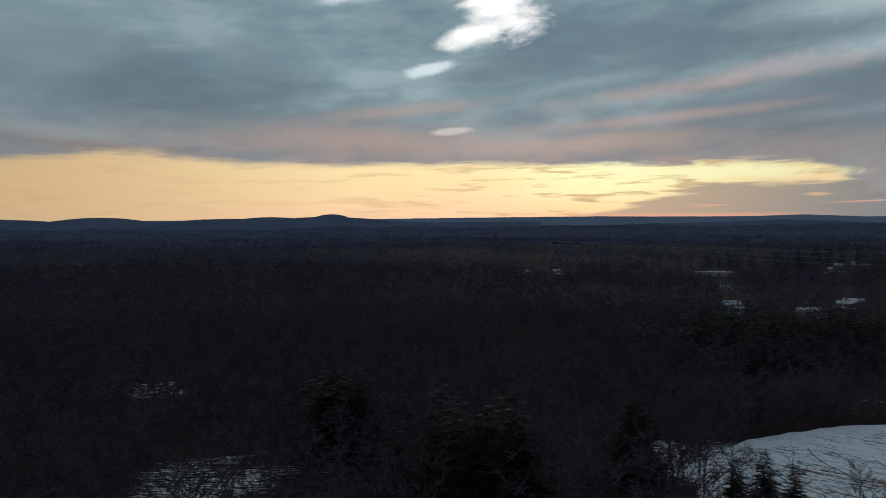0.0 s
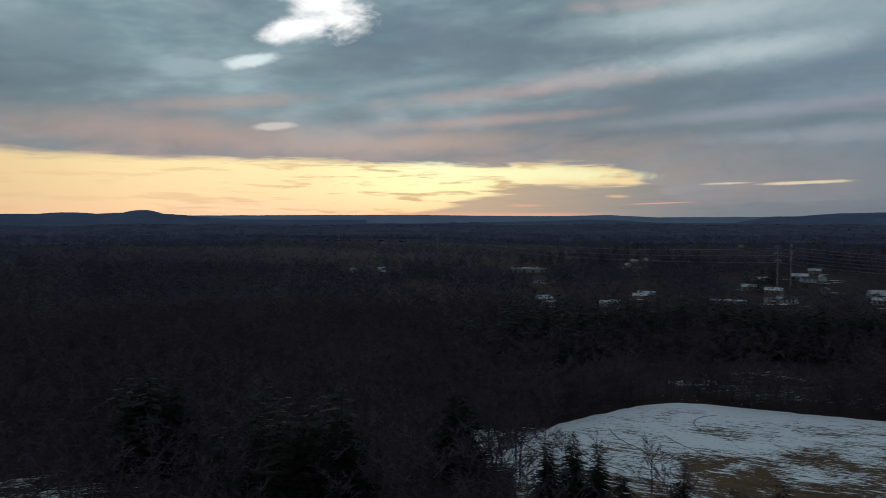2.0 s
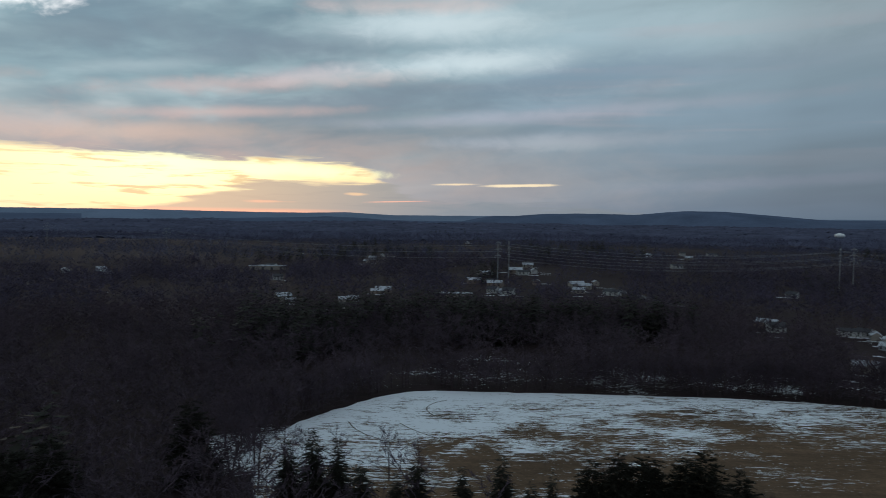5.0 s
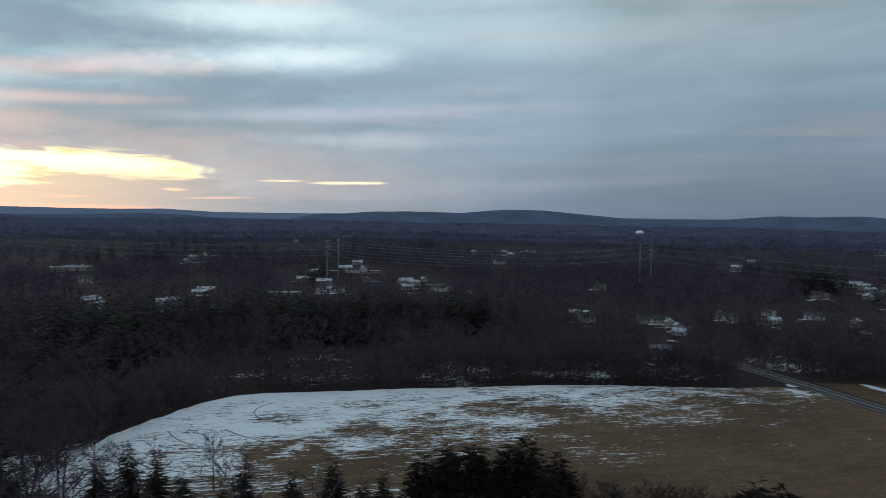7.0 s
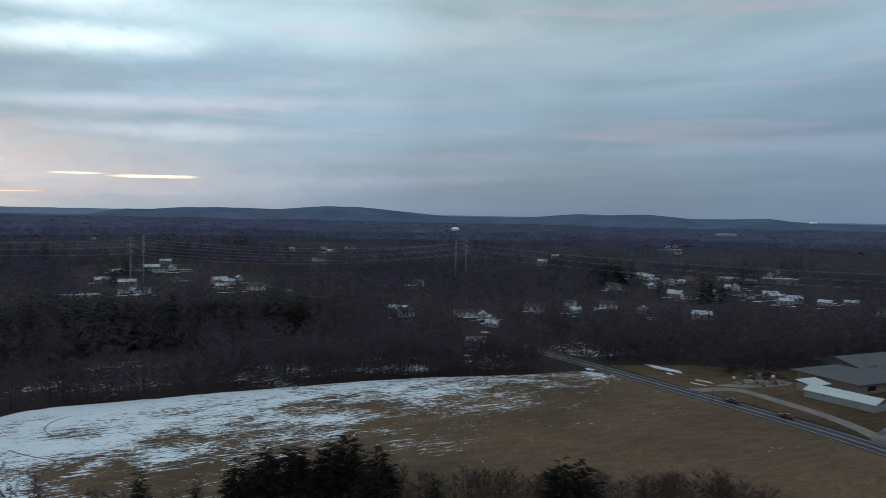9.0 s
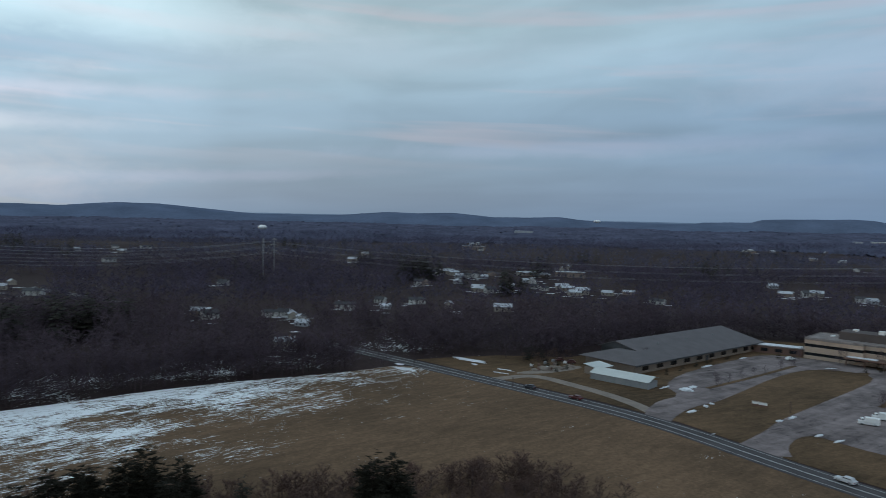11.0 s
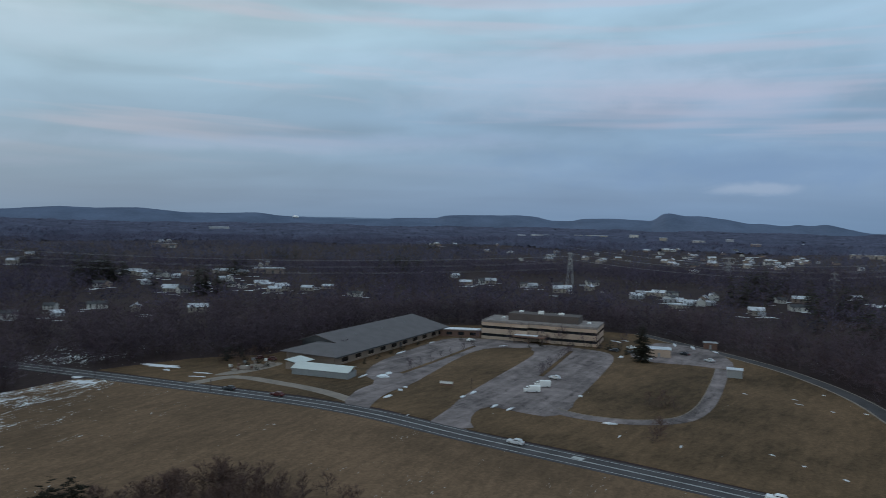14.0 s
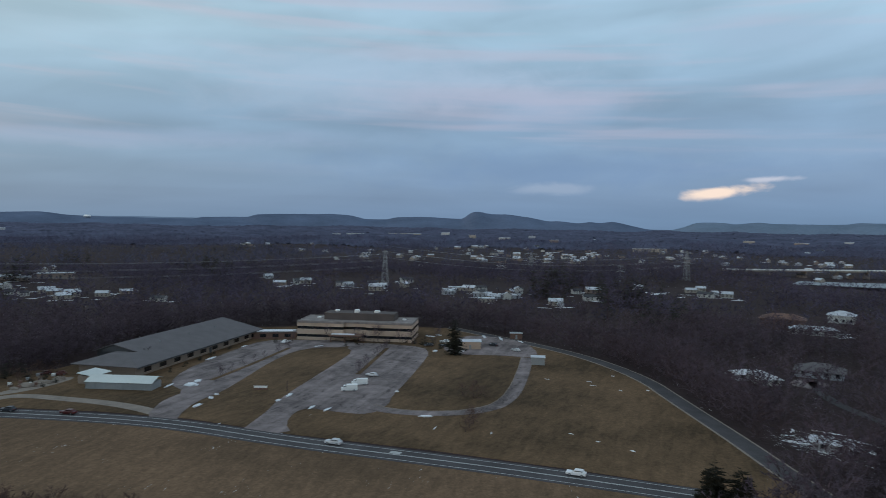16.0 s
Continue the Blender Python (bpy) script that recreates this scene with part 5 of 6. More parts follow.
def vehicle(name, colour, l, w, h, cabin, label, at):
    """A car or van: lower body, cabin, glass, lamps and wheels. cabin: its start, its end and its roof's inset."""
    ob = thing(name, at, label, "car" if name == "car" else "truck")
    body = bmesh.new()
    box(body, (-l / 2, -w / 2, 0.28), (l / 2, w / 2, h * 0.62), 0.14)
    part("body", body, M_CAR[colour], ob)
    c0, c1, tip = cabin
    top = bmesh.new()
    r = bmesh.ops.create_cube(top, size=1.0)
    for v in r["verts"]:
        up_ = v.co.z > 0
        x = (c1 if v.co.x > 0 else c0) - (tip if v.co.x > 0 else -tip * 0.7) * up_
        v.co = Vector((x, v.co.y * (w - 0.12 - 0.24 * up_), h if up_ else h * 0.60))
    bmesh.ops.bevel(top, geom=list(top.edges), offset=0.06, segments=2, affect="EDGES")
    cab = part("cabin", top, M_CAR[colour], ob)
    for s in (-1, 1):
        part("side_window", boxed((c0 + tip * 0.6, s * (w / 2 - 0.13) - 0.015, h * 0.66), (c1 - tip * 0.8, s * (w / 2 - 0.13) + 0.015, h * 0.90), 0.01), M_GLASS, cab)
        part("headlight", boxed((l / 2 - 0.08, s * w * 0.36 - 0.18, h * 0.42), (l / 2 + 0.02, s * w * 0.36 + 0.18, h * 0.52), 0.02), M_LAMP, ob)
        part("tail_light", boxed((-l / 2 - 0.02, s * w * 0.38 - 0.14, h * 0.42), (-l / 2 + 0.08, s * w * 0.38 + 0.14, h * 0.55), 0.02), M_REDLAMP, ob)
        for x in (-l * 0.3, l * 0.31):
            tyre = part("wheel", tube(bmesh.new(), (x, s * (w / 2 - 0.20), 0.32), (x, s * (w / 2 + 0.01), 0.32), 0.32, 0.32, 14), M_RUBBER, ob)
            part("rim", tube(bmesh.new(), (x, s * (w / 2 - 0.02), 0.32), (x, s * (w / 2 + 0.03), 0.32), 0.19, 0.19, 10), M_RIM, tyre)
    part("windscreen", slab([(c1 - 0.04, -w / 2 + 0.2, h * 0.64), (c1 - 0.04, w / 2 - 0.2, h * 0.64), (c1 - tip + 0.05, w / 2 - 0.3, h * 0.95), (c1 - tip + 0.05, -w / 2 + 0.3, h * 0.95)], 0.03), M_GLASS, cab)
    return ob


def on_road(x, y, side, z=0.16):
    """A pose on the road's lane nearest a place, heading along it."""
    pts = offset_line(ROAD, side)
    k = min(range(1, len(pts) - 1), key=lambda j: (pts[j][0] - x) ** 2 + (pts[j][1] - y) ** 2)
    a, b = pts[k - 1], pts[k + 1]
    t = Vector((b[0] - a[0], b[1] - a[1])).normalized()
    s = (x - pts[k][0]) * t.x + (y - pts[k][1]) * t.y
    turn = math.degrees(math.atan2(t.y, t.x)) + (180 if side > 0 else 0)
    return pose(pts[k][0] + t.x * s, pts[k][1] + t.y * s, z, 0, 0, turn)


CAR = (4.6, 1.82, 1.48, (-1.9, 0.9, 0.62))
vehicle("car", "dark", *CAR, "dark saloon car on the road", on_road(244, 17, 2.0))
vehicle("car", "red", *CAR, "dark red car on the road", on_road(232, 2, 2.0))
vehicle("car", "silver", *CAR, "silver hatchback on the road", on_road(174, -61, 2.0))
vehicle("car", "white", *CAR, "white car on the road", on_road(127, -103, 2.0))
vehicle("car", "silver", *CAR, "silver car parked in the lot", pose(246.5, -101.5, 0.13, 0, 0, 35))
vehicle("car", "dark", *CAR, "dark car parked in the rear yard", pose(285, -180, 0.185, 0, 0, 20))
vehicle("car", "silver", *CAR, "silver car parked in the rear yard", pose(269, -182, 0.185, 0, 0, 15))
vehicle("car", "dark", *CAR, "dark car parked beside the office", pose(297, -151, 0.185, 0, 0, 60))
vehicle("car", "white", *CAR, "white car parked beside the office", pose(303, -163, 0.1, 0, 0, 60))
vehicle("car", "dark", *CAR, "dark car parked by the evergreen shrubs", pose(292, -157.5, 0.185, 0, 0, 40))
vehicle("car", "red", *CAR, "dark red car parked in the gravel yard", pose(298, 8, 0.1, 0, 0, 120))
vehicle("car", "red", *CAR, "dark red car among the brush by the hall", pose(295, 3, 0.1, 0, 0, 95))
vehicle("car", "white", *CAR, "white car parked by the link building", pose(332, -92, 0.15, 0, 0, -60))


def box_truck(at, label):
    ob = vehicle("box_truck", "white", 5.6, 2.0, 2.0, (1.0, 2.4, 0.5), label, at)
    part("cargo_box", boxed((-2.9, -1.0, 0.75), (0.95, 1.0, 2.3), 0.05), M_WHITE, ob, "plain white cargo box")
    return ob


box_truck(pose(228, -85.5, 0.13, 0, 0, 70), "white box truck parked in the lot")
box_truck(pose(235, -92, 0.13, 0, 0, 74), "white box truck parked beside another")


def wall_sign(x, y, turn):
    ob = thing("low_sign", pose(x, y, 0.1, 0, 0, turn), "low brick sign wall with a white panel on the lawn", "sign")
    part("base", boxed((-2.4, -0.4, -0.1), (2.4, 0.4, 0.55), 0.04), M_BRICK, ob)
    part("panel", boxed((-2.3, -0.2, 0.55), (2.3, 0.2, 1.35), 0.03), M_WHITE, ob, "white panel")
    part("cap", boxed((-2.5, -0.3, 1.35), (2.5, 0.3, 1.47), 0.03), M_TAN, ob)


wall_sign(242.5, -58.5, 62)


def hut(x, y, turn, l, w, h, mat, label):
    ob = thing("utility_hut", pose(x, y, 0.12, 0, 0, turn), label, "hut")
    part("wall", boxed((-l / 2, -w / 2, -0.3), (l / 2, w / 2, h), 0.03), mat, ob)
    part("roof", boxed((-l / 2 - 0.25, -w / 2 - 0.25, h), (l / 2 + 0.25, w / 2 + 0.25, h + 0.25), 0.04), M_ROOFWHITE, ob)
    part("door", boxed((-0.5, w / 2 - 0.02, 0), (0.5, w / 2 + 0.05, 2.05)), M_STEEL, ob)


hut(240.5, -174, 55, 5.6, 4.6, 3.0, M_STEEL, "small grey metal hut by the drive")
hut(285, -167, 60, 10, 7, 3.4, M_CREAM, "cream flat-roofed garage with snow on top")
hut(300, -203, 60, 6, 4, 2.8, M_BRICK, "small brown hut at the yard's edge")

paving("display_yard", [(268, 25), (275, 19), (284, 8), (291, 2), (289, -3), (280, 3), (271, 13)], 0.11, M_GRAVEL, "pale gravel yard before the hall", 2)


def pallet_stack(x, y, turn, n_, mat, label):
    ob = thing("pallet_stack", pose(x, y, 0.11, 0, 0, turn), label, "pallets", "stacks in the yard")
    for k in range(n_):
        part("pallet", boxed((-0.6, -0.5, 0.16 * k), (0.6, 0.5, 0.16 * k + 0.12), 0.01), M_TAN, ob)
    part("load", boxed((-0.55, -0.45, 0.16 * n_), (0.55, 0.45, 0.16 * n_ + 0.9), 0.08), mat, ob)


for k, (x, y) in enumerate(((281, 12), (284, 15), (287, 9), (290, 13), (293, 5), (278, 10), (286, 4), (295, 10), (282, 18), (277, 15))):
    pallet_stack(x, y, 37 * k, 1 + k % 3, (M_WHITE, M_BRICK, M_GRAVEL, M_STEEL)[k % 4], "wooden pallets with a wrapped load in the yard")

for x, y, h in ((245, 22, 7.5), (236, -66, 7.5), (268, 63, 8.0)):
    ob = thing("roadside_pole", pose(x, y, 0.1), "slim grey wooden pole beside the road", "pole", "roadside poles")
    part("shaft", tube(bmesh.new(), (0, 0, -0.4), (0, 0, h * 0.5), 0.13, 0.10), M_BARK, ob)
part("road_marking", prism([(162.6, -72.6), (160.4, -74.6), (159.2, -73.2), (161.4, -71.3)], 0.1, 0.176), M_LINE, road, "worn white painted block")


for pts in ([(129.8, 181.2), (124.3, 181.0), (118.9, 177.3), (116.3, 171.4), (116.6, 165.7), (118.7, 158.8)], [(92.3, 176.8), (90.7, 171.1), (90.4, 164.3), (91.9, 158.3)], [(76.5, 165.4), (75.4, 158.9), (75.9, 153.6), (79.9, 145.7)], [(103.8, 167.8), (103.4, 160.3), (105.0, 150.4)]):
    tagged(mesh_object("tyre_track", ribbon(smooth_outline(pts, 2, False), -0.16, 0.16, 0.0, 0.125), M_FIELD_BARE), "dark curved tyre track through the snow", "track", kind="structure")


# ---- single trees and bushes ----
def set_out(base, spots, seed, lo=0.9, hi=1.1):
    rnd = random.Random(seed)
    for x, y, h in spots:
        o = copy_thing(base[rnd.randrange(len(base))], pose(x, y, 0.0, 0, 0, rnd.uniform(0, 360)))
        k = h * rnd.uniform(lo, hi)
        o.scale = (k, k, k)


def clear(base):
    for b in base:
        for o in (*b.children_recursive, b):
            bpy.data.objects.remove(o)


SPRUCE = [plant("spruce_tree", conifer(s, 1.0, 0.235, 34, 13, 0.95, 9), (M_BARK, M_NEEDLE), "dark green spruce at the field's edge", "tree", "spruces by the field") for s in (1, 2, 3)]
set_out(SPRUCE, [(58, 126, 13.5), (61.5, 122, 12.5), (60, 110, 12.5), (65, 106, 11), (68, 104, 12.5), (76, 101, 11), (82, 97, 13), (80, 87, 12), (88, 90, 10), (107, 54, 12), (55, 131, 11), (274, -152.5, 14.5)], 1, 0.96, 1.04)
clear(SPRUCE)
PINE = [plant("pine_tree", conifer(s, 1.0, 0.32, 24, 14, 0.45, 40), (M_BARK, M_NEEDLE), "broad dark pine in the brush below the field", "tree", "pines below the field") for s in (4, 5, 6)]
set_out(PINE, [(101, 86, 13), (105, 82.5, 13), (98, 90, 11), (110, 78, 13.5), (113, 76, 13), (107, 67, 11), (115, 70, 11), (122, 36, 12.5), (126, 33, 11.5), (96, -113, 9.5), (99, -116, 9), (93, -117, 8.5), (7, 134, 16), (14, 139, 15), (42, 153, 15), (-28, 179, 16), (-22, 172, 15)], 2, 0.96, 1.04)
clear(PINE)
BROAD = [plant("bare_tree", bare_tree(s, 1.0, 14, 7, 6, 0.0055, 0.34, 0.16), (M_BARK, M_TWIG), "leafless tree with grey-brown twigs at the wood's edge", "tree", "bare trees along the field") for s in (71, 72, 73, 74)]
edge_rnd = random.Random(9)
spots = [(79, 132, 12.5), (84, 128, 10), (70, 140, 11), (62, 150, 12), (58, 158, 14), (66, 147, 9), (55, 147, 14), (48, 143, 14), (50, 152, 15)]
line_ = [(56, 160), (70, 183), (98, 194), (125, 202), (147, 185), (184, 157), (223, 124), (254, 84)]
for (ax, ay), (bx, by) in zip(line_, line_[1:]):
    for _ in range(int(math.hypot(bx - ax, by - ay) / 1.75) + 1):
        t, o = edge_rnd.random(), edge_rnd.uniform(0.5, 8)
        d = Vector((bx - ax, by - ay)).normalized()
        spots.append((ax + (bx - ax) * t - d.y * o, ay + (by - ay) * t + d.x * o, edge_rnd.uniform(9, 15)))
spots = [p for p in spots[:9]] + [p for p in spots[9:] if not inside(FIELD, np.array([p[0]]), np.array([p[1]]))[0] and not near_line(ROAD, np.array([p[0]]), np.array([p[1]]), 8)[0]]
spots = spots[:170]
for line_, hs_ in ((ISLAND_A, (3.5, 5)), (ISLAND_B, (3.5, 5))):
    for (ax, ay), (bx, by) in zip(line_, line_[1:]):
        for _ in range(2):
            t = edge_rnd.random()
            spots.append((ax + (bx - ax) * t, ay + (by - ay) * t, edge_rnd.uniform(*hs_)))
spots += [(x, y, h) for x, y, h in ((312, -124, 6), (316, -131, 8), (308, -141, 8), (305, -146, 7), (328, -111, 7), (318, -134, 9), (334, -96, 6), (303, -158, 9), (322, -125, 8), (300, -28, 7), (306, 24, 9), (312, 30, 10), (298, 30, 8))]
set_out(BROAD, spots, 3)
clear(BROAD)
BUSH = [plant("bush", bare_tree(s, 1.0, 20, 5, 7, 0.0095, 0.42, 0.02), (M_BARK, M_BUSH), "leafless brown bush in the rough grass", "bush", "bare bushes") for s in (81, 82, 83)]
spots = []
for k in range(150):
    a, d = radians(edge_rnd.uniform(50, 97)), edge_rnd.uniform(120, 148)
    spots.append((d * math.sin(a), d * math.cos(a), edge_rnd.uniform(3.5, 6.8)))
for bx, by, bh in [(150, 26, 5), (150, 22, 6), (152, 18, 6), (150, 14, 6.5), (150, 10, 6.5), (148, 5, 6), (146, 1, 5.5), (143, -3, 5), (116, 98, 6), (124, 80, 5), (125, 72, 5), (128, 66, 5.5), (131, 59, 5), (134, 53, 5.5), (137, 47, 5), (142, 41, 5.5), (145, 35, 5), (146, 27, 5), (149, 19, 5), (151, 12, 5), (153, 5, 5)]:
    spots += [(bx + edge_rnd.uniform(-3.5, 3.5), by + edge_rnd.uniform(-3.5, 3.5), bh * edge_rnd.uniform(0.7, 1.1)) for _ in range(4)]
spots += [(202, -120, 5.5), (205, -123, 5), (200, -123, 4.5), (206, -118, 4.5), (172, -101, 5.5), (175, -104, 5), (169, -98, 4.5), (288, 15, 3.5), (299, 11, 4), (297, 6, 3), (287, 2, 3), (280, 18, 2.5), (290, 16, 4), (294, 13, 4), (299, 4, 4.5), (303, 10, 5), (296, 18, 4), (283, 9, 2.6), (292, 22, 4)]
set_out(BUSH, spots, 4)
clear(BUSH)
SHRUB = [plant("shrub", conifer(s, 1.0, 0.5, 8, 8, 0.5), (M_BARK, M_NEEDLE), "dark evergreen shrub by the buildings", "shrub", "evergreen shrubs") for s in (91, 92)]
set_out(SHRUB, [(286, 12, 2.5), (282, 4, 2), (290, 8, 3), (296, 14, 3.5), (277, 8, 1.8), (312, -115, 2), (314, -122, 2.4), (302, -150, 3.5), (299, -154, 3.5), (304, -153, 3.5), (295, -157, 3), (289, -153, 2.6), (306, -148, 2.5), (309, -145, 1.8), (314, -138, 1.6), (324, -124, 2), (301, 20, 5), (297, 21, 4), (303, 16, 4.5), (284, -34, 1.8), (293, -40.5, 1.6), (304, -48, 1.8), (313, -54, 1.6), (327, -65, 1.8), (335, -88, 2.6), (290, -35, 1.4), (298, -42, 1.6), (307, -49, 1.4), (316, -56, 1.6), (325, -64, 1.4)], 5)
clear(SHRUB)


# ---- power lines, tanks and far buildings ----
def pylon(x, y, h, turn, arm=5.5):
    z = float(far_height(x, y))
    ob = thing("power_pylon", pose(x, y, z, 0, 0, turn), "grey steel transmission pole with three cross-arms", "pylon", "power pylons")
    part("pole", tube(bmesh.new(), (0, 0, -0.5), (0, 0, h), 0.50, 0.24, 10), M_STEEL, ob)
    for k, zz in enumerate((h - 1, h - 6.5, h - 12)):
        w = arm * (0.8, 1.15, 0.95)[k]
        bm = bmesh.new()
        tube(bm, (-w, 0, zz), (w, 0, zz), 0.22, 0.22, 6)
        tube(bm, (-w, 0, zz), (0, 0, zz + 1.4), 0.12, 0.12, 5), tube(bm, (w, 0, zz), (0, 0, zz + 1.4), 0.12, 0.12, 5)
        a = part("cross_arm", bm, M_STEEL, ob)
        for s in (-1, 1):
            part("insulator", tube(bmesh.new(), (s * w, 0, zz - 1.8), (s * w, 0, zz), 0.18, 0.18, 6), M_WIRE, a)


def lattice_tower(x, y, h, turn):
    """A square steel tower: four legs leaning in, crossed braces, three wide arms."""
    ob = thing("lattice_tower", pose(x, y, float(far_height(x, y)), 0, 0, turn), "pale grey steel lattice tower with wide cross-arms", "pylon", "power pylons")
    def corner(k, z):
        w = 2.9 - 2.1 * min(z / h, 1.0)
        return Vector(((-w, w, w, -w)[k % 4], (-w, -w, w, w)[k % 4], z))
    for k in range(4):
        part("leg", tube(bmesh.new(), corner(k, -0.5), corner(k, h), 0.24, 0.14, 5), M_STEEL, ob)
        for j in range(8):
            z0, z1 = h * j / 8, h * (j + 1) / 8
            bm = tube(bmesh.new(), corner(k, z0), corner(k + 1, z1), 0.1, 0.1, 4)
            tube(bm, corner(k + 1, z0), corner(k, z1), 0.1, 0.1, 4)
            part("brace", bm, M_STEEL, ob)
    for zz, w in ((h - 0.6, 9.0), (h - 6.0, 6.5), (h - 11.0, 7.5)):
        bm = tube(bmesh.new(), (-w, 0, zz), (w, 0, zz), 0.28, 0.28, 6)
        tube(bm, (-w, 0, zz), (0, 0, zz + 1.6), 0.14, 0.14, 5), tube(bm, (w, 0, zz), (0, 0, zz + 1.6), 0.14, 0.14, 5)
        arm_ = part("cross_arm", bm, M_STEEL, ob)
        for s in (-1, 1):
            part("insulator", tube(bmesh.new(), (s * w, 0, zz - 1.8), (s * w, 0, zz), 0.18, 0.18, 6), M_WIRE, arm_)


def span(a, b, ha, hb, sag):
    """Six cables between two pylons."""
    a, b = Vector((*a, float(far_height(*a)))), Vector((*b, float(far_height(*b))))
    d = (b - a).normalized()
    side = Vector((-d.y, d.x, 0))
    for s in (-1, 1):
        for dz_, w in ((2.8, 4.4), (8.3, 6.3), (13.8, 5.2)):
            V, F = [], []
            for k in range(25):
                t = k / 24
                p = a.lerp(b, t) + side * s * w + Vector((0, 0, ha + (hb - ha) * t - dz_ - 4 * sag * t * (1 - t)))
                for j in range(3):
                    V.append(p + side * 0.06 * math.cos(2.094 * j) + Vector((0, 0, 0.06 * math.sin(2.094 * j))))
                    if k:
                        i, q = 3 * k + j, 3 * k + (j + 1) % 3
                        F.extend(((i - 3, q - 3, i), (q - 3, q, i)))
            tagged(raw("power_cable", V, F, M_WIRE), "thin grey sagging power cable", "cable", "power cables")


def heading(a, b):
    return math.degrees(math.atan2(b[1] - a[1], b[0] - a[0])) + 90


LINE_A = [(139, 1389), (275, 1132), (386, 467), (648, 308), (598, -258), (538, -580)]
LINE_B = [(400, 469), (658, 301)]
for line_ in (LINE_A, LINE_B):
    for k, p in enumerate(line_):
        q, o = line_[min(k + 1, len(line_) - 1)], line_[max(k - 1, 0)]
        (pylon if p[1] > 200 else lattice_tower)(p[0], p[1], 38 if p[1] > 200 else 30, heading(o, q))
for a, b in zip(LINE_A, LINE_A[1:]):
    span(a, b, 38, 38 if b[1] > 200 else 30, 9)
span(*LINE_B, 38, 38, 7)
lattice_tower(715, -504, 24, 20)
pylon(548, -497, 18, 40, 3.5)


def water_tower(azimuth, d, z, r, h):
    a = radians(azimuth)
    ob = thing("water_tower", pose(d * math.sin(a), d * math.cos(a), float(far_height(d, 0))), "white water tower with a bulbous tank above the trees", "water tower")
    z -= float(far_height(d, 0))
    bm = bmesh.new()
    bmesh.ops.create_uvsphere(bm, u_segments=28, v_segments=16, radius=1.0)
    for v in bm.verts:
        v.co = Vector((v.co.x * r, v.co.y * r, z + v.co.z * h / 2))
    part("tank", bm, M_TANKWHITE, ob)
    part("column", tube(bmesh.new(), (0, 0, -1), (0, 0, z - h * 0.3), r * 0.34, r * 0.26, 16), M_TANKWHITE, ob)
    part("catwalk", tube(bmesh.new(), (0, 0, z - 0.4), (0, 0, z + 0.1), r * 1.06, r * 1.06, 28), M_STEEL, ob)


water_tower(64.5, 2150, 27.0, 12.5, 14.0)
water_tower(91.2, 4250, 74.0, 19.0, 17.0)


def warehouse(azimuth, d, top, l, w, label, mat=None):
    a = radians(azimuth)
    x, y = d * math.sin(a), d * math.cos(a)
    g = float(far_height(x, y))
    ob = thing("warehouse", pose(x, y, g, 0, 0, -azimuth), label, "building", "far warehouses")
    top -= g
    part("wall", boxed((-l / 2, -w / 2, -2), (l / 2, w / 2, top - 0.6)), mat or M_HOUSE[0], ob)
    part("roof", boxed((-l / 2 - 0.4, -w / 2 - 0.4, top - 0.6), (l / 2 + 0.4, w / 2 + 0.4, top)), M_ROOFWHITE, ob)
    for k in range(4):
        part("loading_door", boxed((-l / 2 + l * (k + 0.35) / 4, -w / 2 - 0.1, -1), (-l / 2 + l * (k + 0.6) / 4, -w / 2 + 0.1, top * 0.6)), M_DARKROOF, ob)


far_rnd = random.Random(5)
for az_, d_, top_, l_ in ((85.4, 2500, 29, 64), (109.4, 2500, 22, 26), (110.9, 2450, 24, 60), (112.6, 2400, 23, 90), (114.9, 2450, 26, 110), (118.2, 2550, 30, 30), (120.4, 2300, 26, 22), (123.0, 2100, 23, 34), (125.2, 2200, 27, 20), (127.0, 1950, 21, 24), (141.5, 2200, 25, 30), (145, 2100, 24, 34), (148, 2300, 26, 24), (151, 2200, 25, 30)):
    warehouse(az_, d_, top_, l_, 30, "far pale warehouse with a white roof", M_HOUSE[far_rnd.randrange(4)])
for az_, d_, top_, l_ in ((86.0, 721, 4, 26), (89.2, 735, 6, 30), (119.5, 592, 3, 20), (121.3, 547, 3, 14), (123.4, 535, 3, 18), (121.6, 514, 3, 12), (118.6, 568, 4, 11), (134.4, 1567, 8, 70), (21.1, 823, 5, 40), (36.2, 526, 3, 24), (81.4, 1351, 8, 44)):
    a_ = radians(az_)
    warehouse(az_, d_, top_ + float(far_height(d_ * math.sin(a_), d_ * math.cos(a_))), l_, 8, "long low building with a snow-covered flat roof", M_HOUSE[far_rnd.randrange(1, 4)])


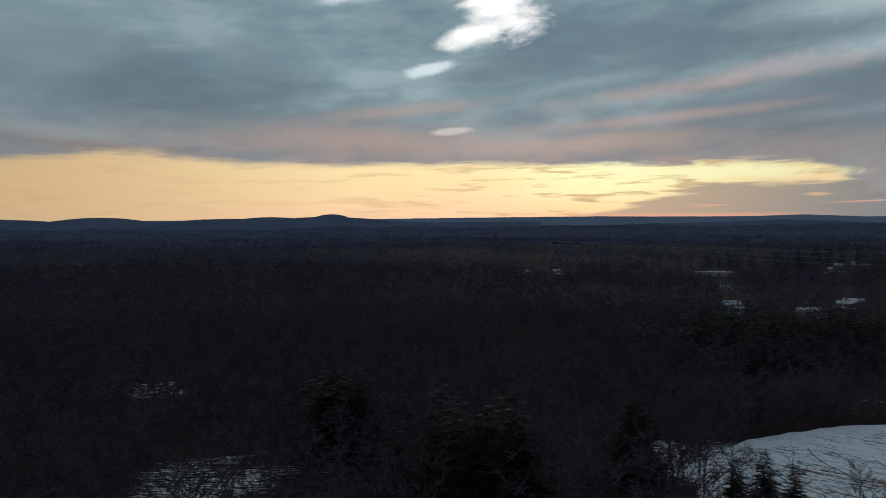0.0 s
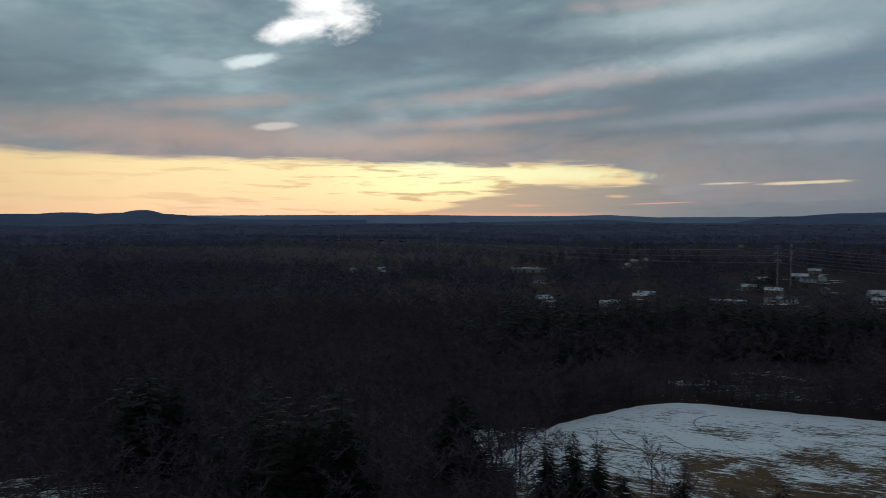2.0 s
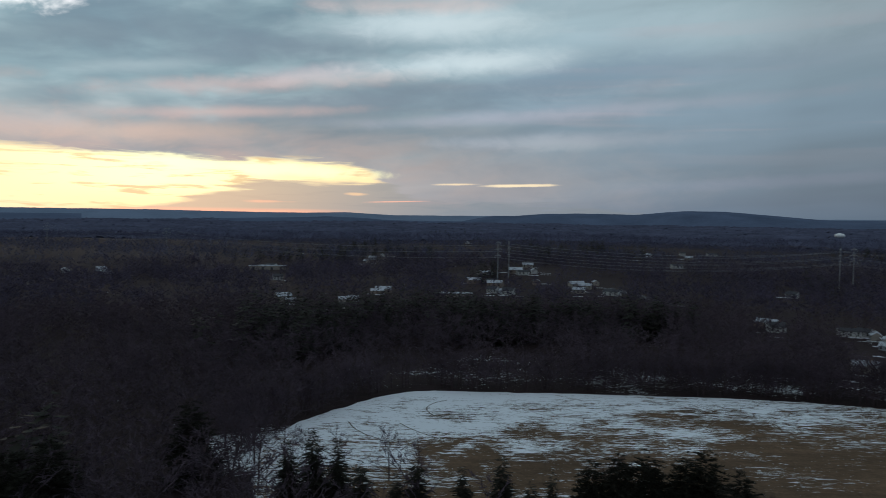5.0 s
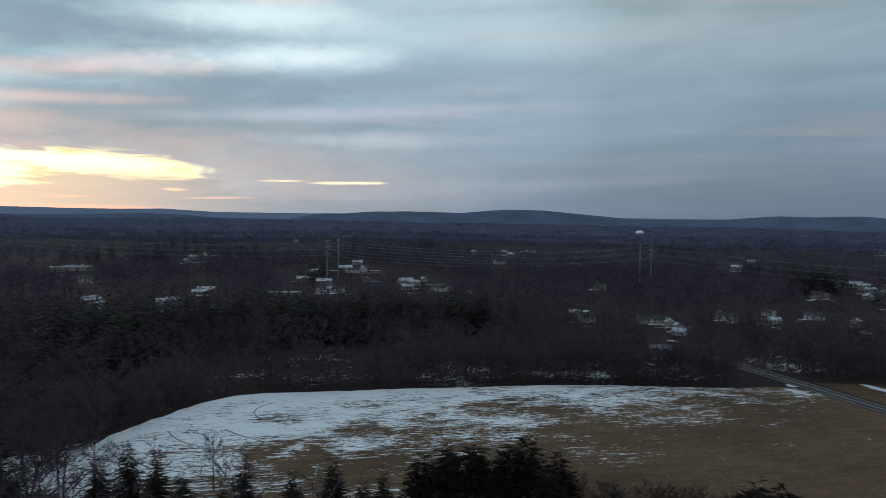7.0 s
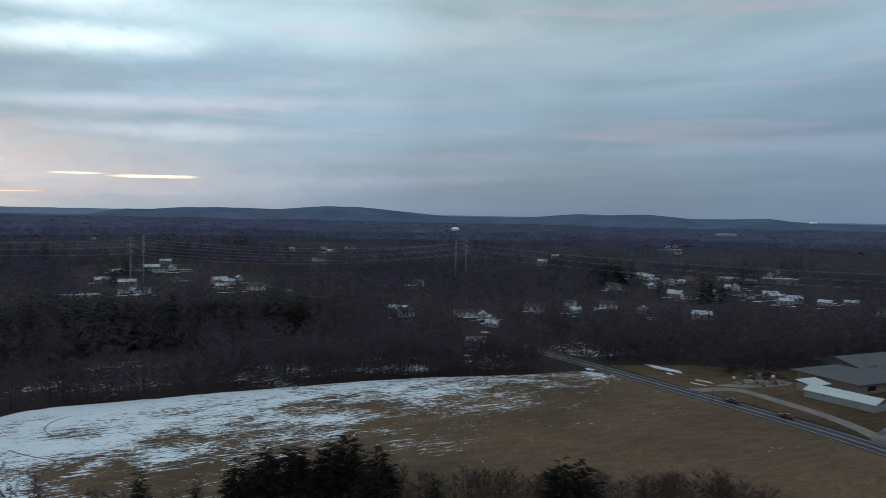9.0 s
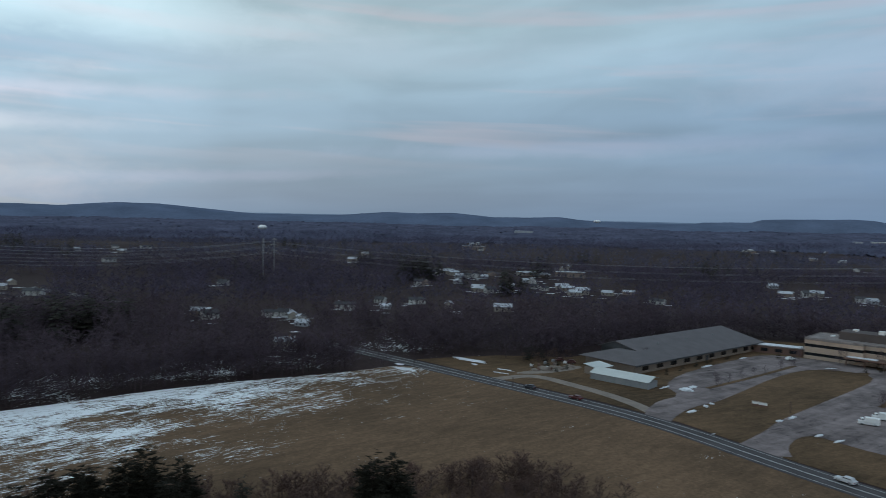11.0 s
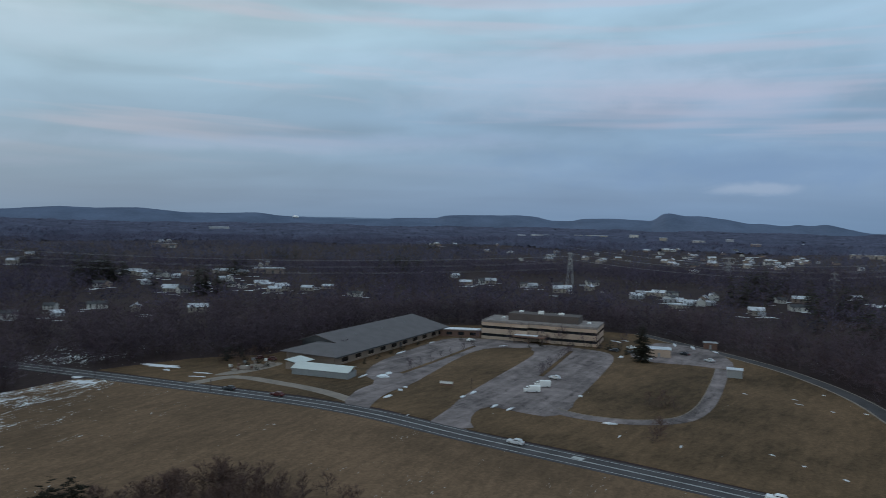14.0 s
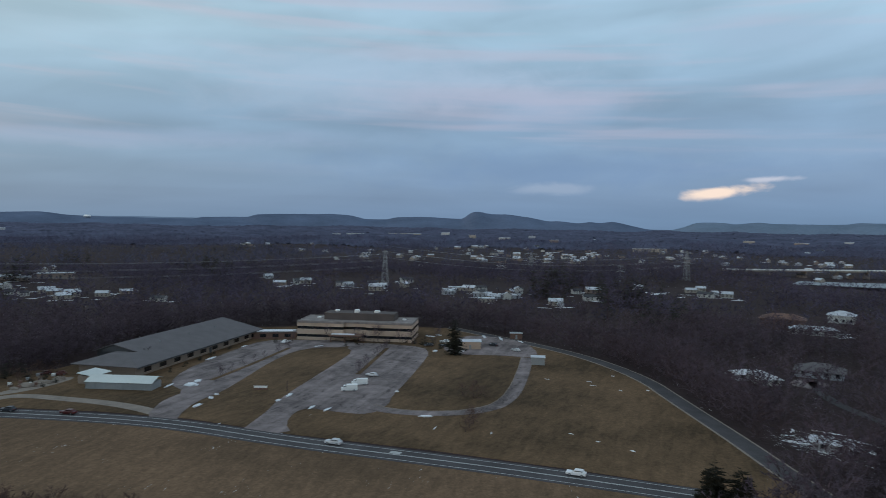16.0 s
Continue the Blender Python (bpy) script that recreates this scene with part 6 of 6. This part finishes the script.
def villa(x, y, l, w, h, turn, wall, roof, label):
    ob = thing("building", pose(x, y, 0.0, 0, 0, turn), label, "building")
    part("wall", boxed((-l / 2, -w / 2, -1), (l / 2, w / 2, h)), wall, ob)
    e, r = 0.8, w * 0.22
    k = w / 2
    for s in (-1, 1):
        part("roof", slab([(-l / 2 - e, s * (w / 2 + e), h), (l / 2 + e, s * (w / 2 + e), h), (l / 2 - k, 0, h + r), (-l / 2 + k, 0, h + r)], 0.2), roof, ob)
        part("roof", slab([(s * (l / 2 + e), -w / 2 - e, h), (s * (l / 2 + e), w / 2 + e, h), (s * (l / 2 - k), 0, h + r)], 0.2), roof, ob)
        for j in range(int(l / 4)):
            x0 = -l / 2 + 1.5 + j * 4
            part("window", boxed((x0, s * (w / 2 + 0.02) - 0.06, 1.0), (x0 + 1.4, s * (w / 2 + 0.02) + 0.06, 2.6)), M_GLASS, ob)


villa(271, -372, 24, 13, 6.0, 35, M_BRICK, M_BRICK, "large brown brick house with a hipped roof")
villa(247, -366, 24, 8, 3.2, 32, M_HOUSE[0], M_ROOFWHITE, "long low white building with a snowy roof")
villa(273, -432, 15, 12, 5.0, 30, M_HOUSE[0], M_ROOFWHITE, "pale house with a steep snowy roof")
villa(183, -233, 12, 6.5, 2.6, 62, M_HOUSE[2], M_SNOW, "low house with a snow-covered roof below the slope")
villa(174, -231, 8, 6, 2.6, 62, M_HOUSE[0], M_SNOW, "small outbuilding with a snow-covered roof")
villa(114, -178, 9, 6, 2.4, 30, M_HOUSE[2], M_ROOFWHITE, "low grey shed with a snowy roof")
villa(175, -264, 17, 12, 2.8, 32, M_HOUSE[2], M_SHINGLE, "grey hipped-roof house below the slope")


def bridge(a, b, z):
    a, b = Vector((*a, 0)), Vector((*b, 0))
    l = (b - a).length
    ob = thing("road_bridge", pose(*((a + b) / 2), 0, 0, math.degrees(math.atan2(b.y - a.y, b.x - a.x))), "long pale concrete road bridge over the river", "bridge")
    part("deck", boxed((-l / 2, -6, z - 1.6), (l / 2, 6, z), 0.1), M_GRAVEL, ob)
    for s in (-1, 1):
        part("parapet", boxed((-l / 2, s * 5.8 - 0.2, z), (l / 2, s * 5.8 + 0.2, z + 1.1)), M_WHITE, ob)
    for k in range(7):
        x = -l / 2 + l * (k + 0.5) / 7
        part("pier", boxed((x - 0.8, -5, -1), (x + 0.8, 5, z - 1.6), 0.1), M_GRAVEL, ob)


bridge((590, -700), (480, -960), 9)
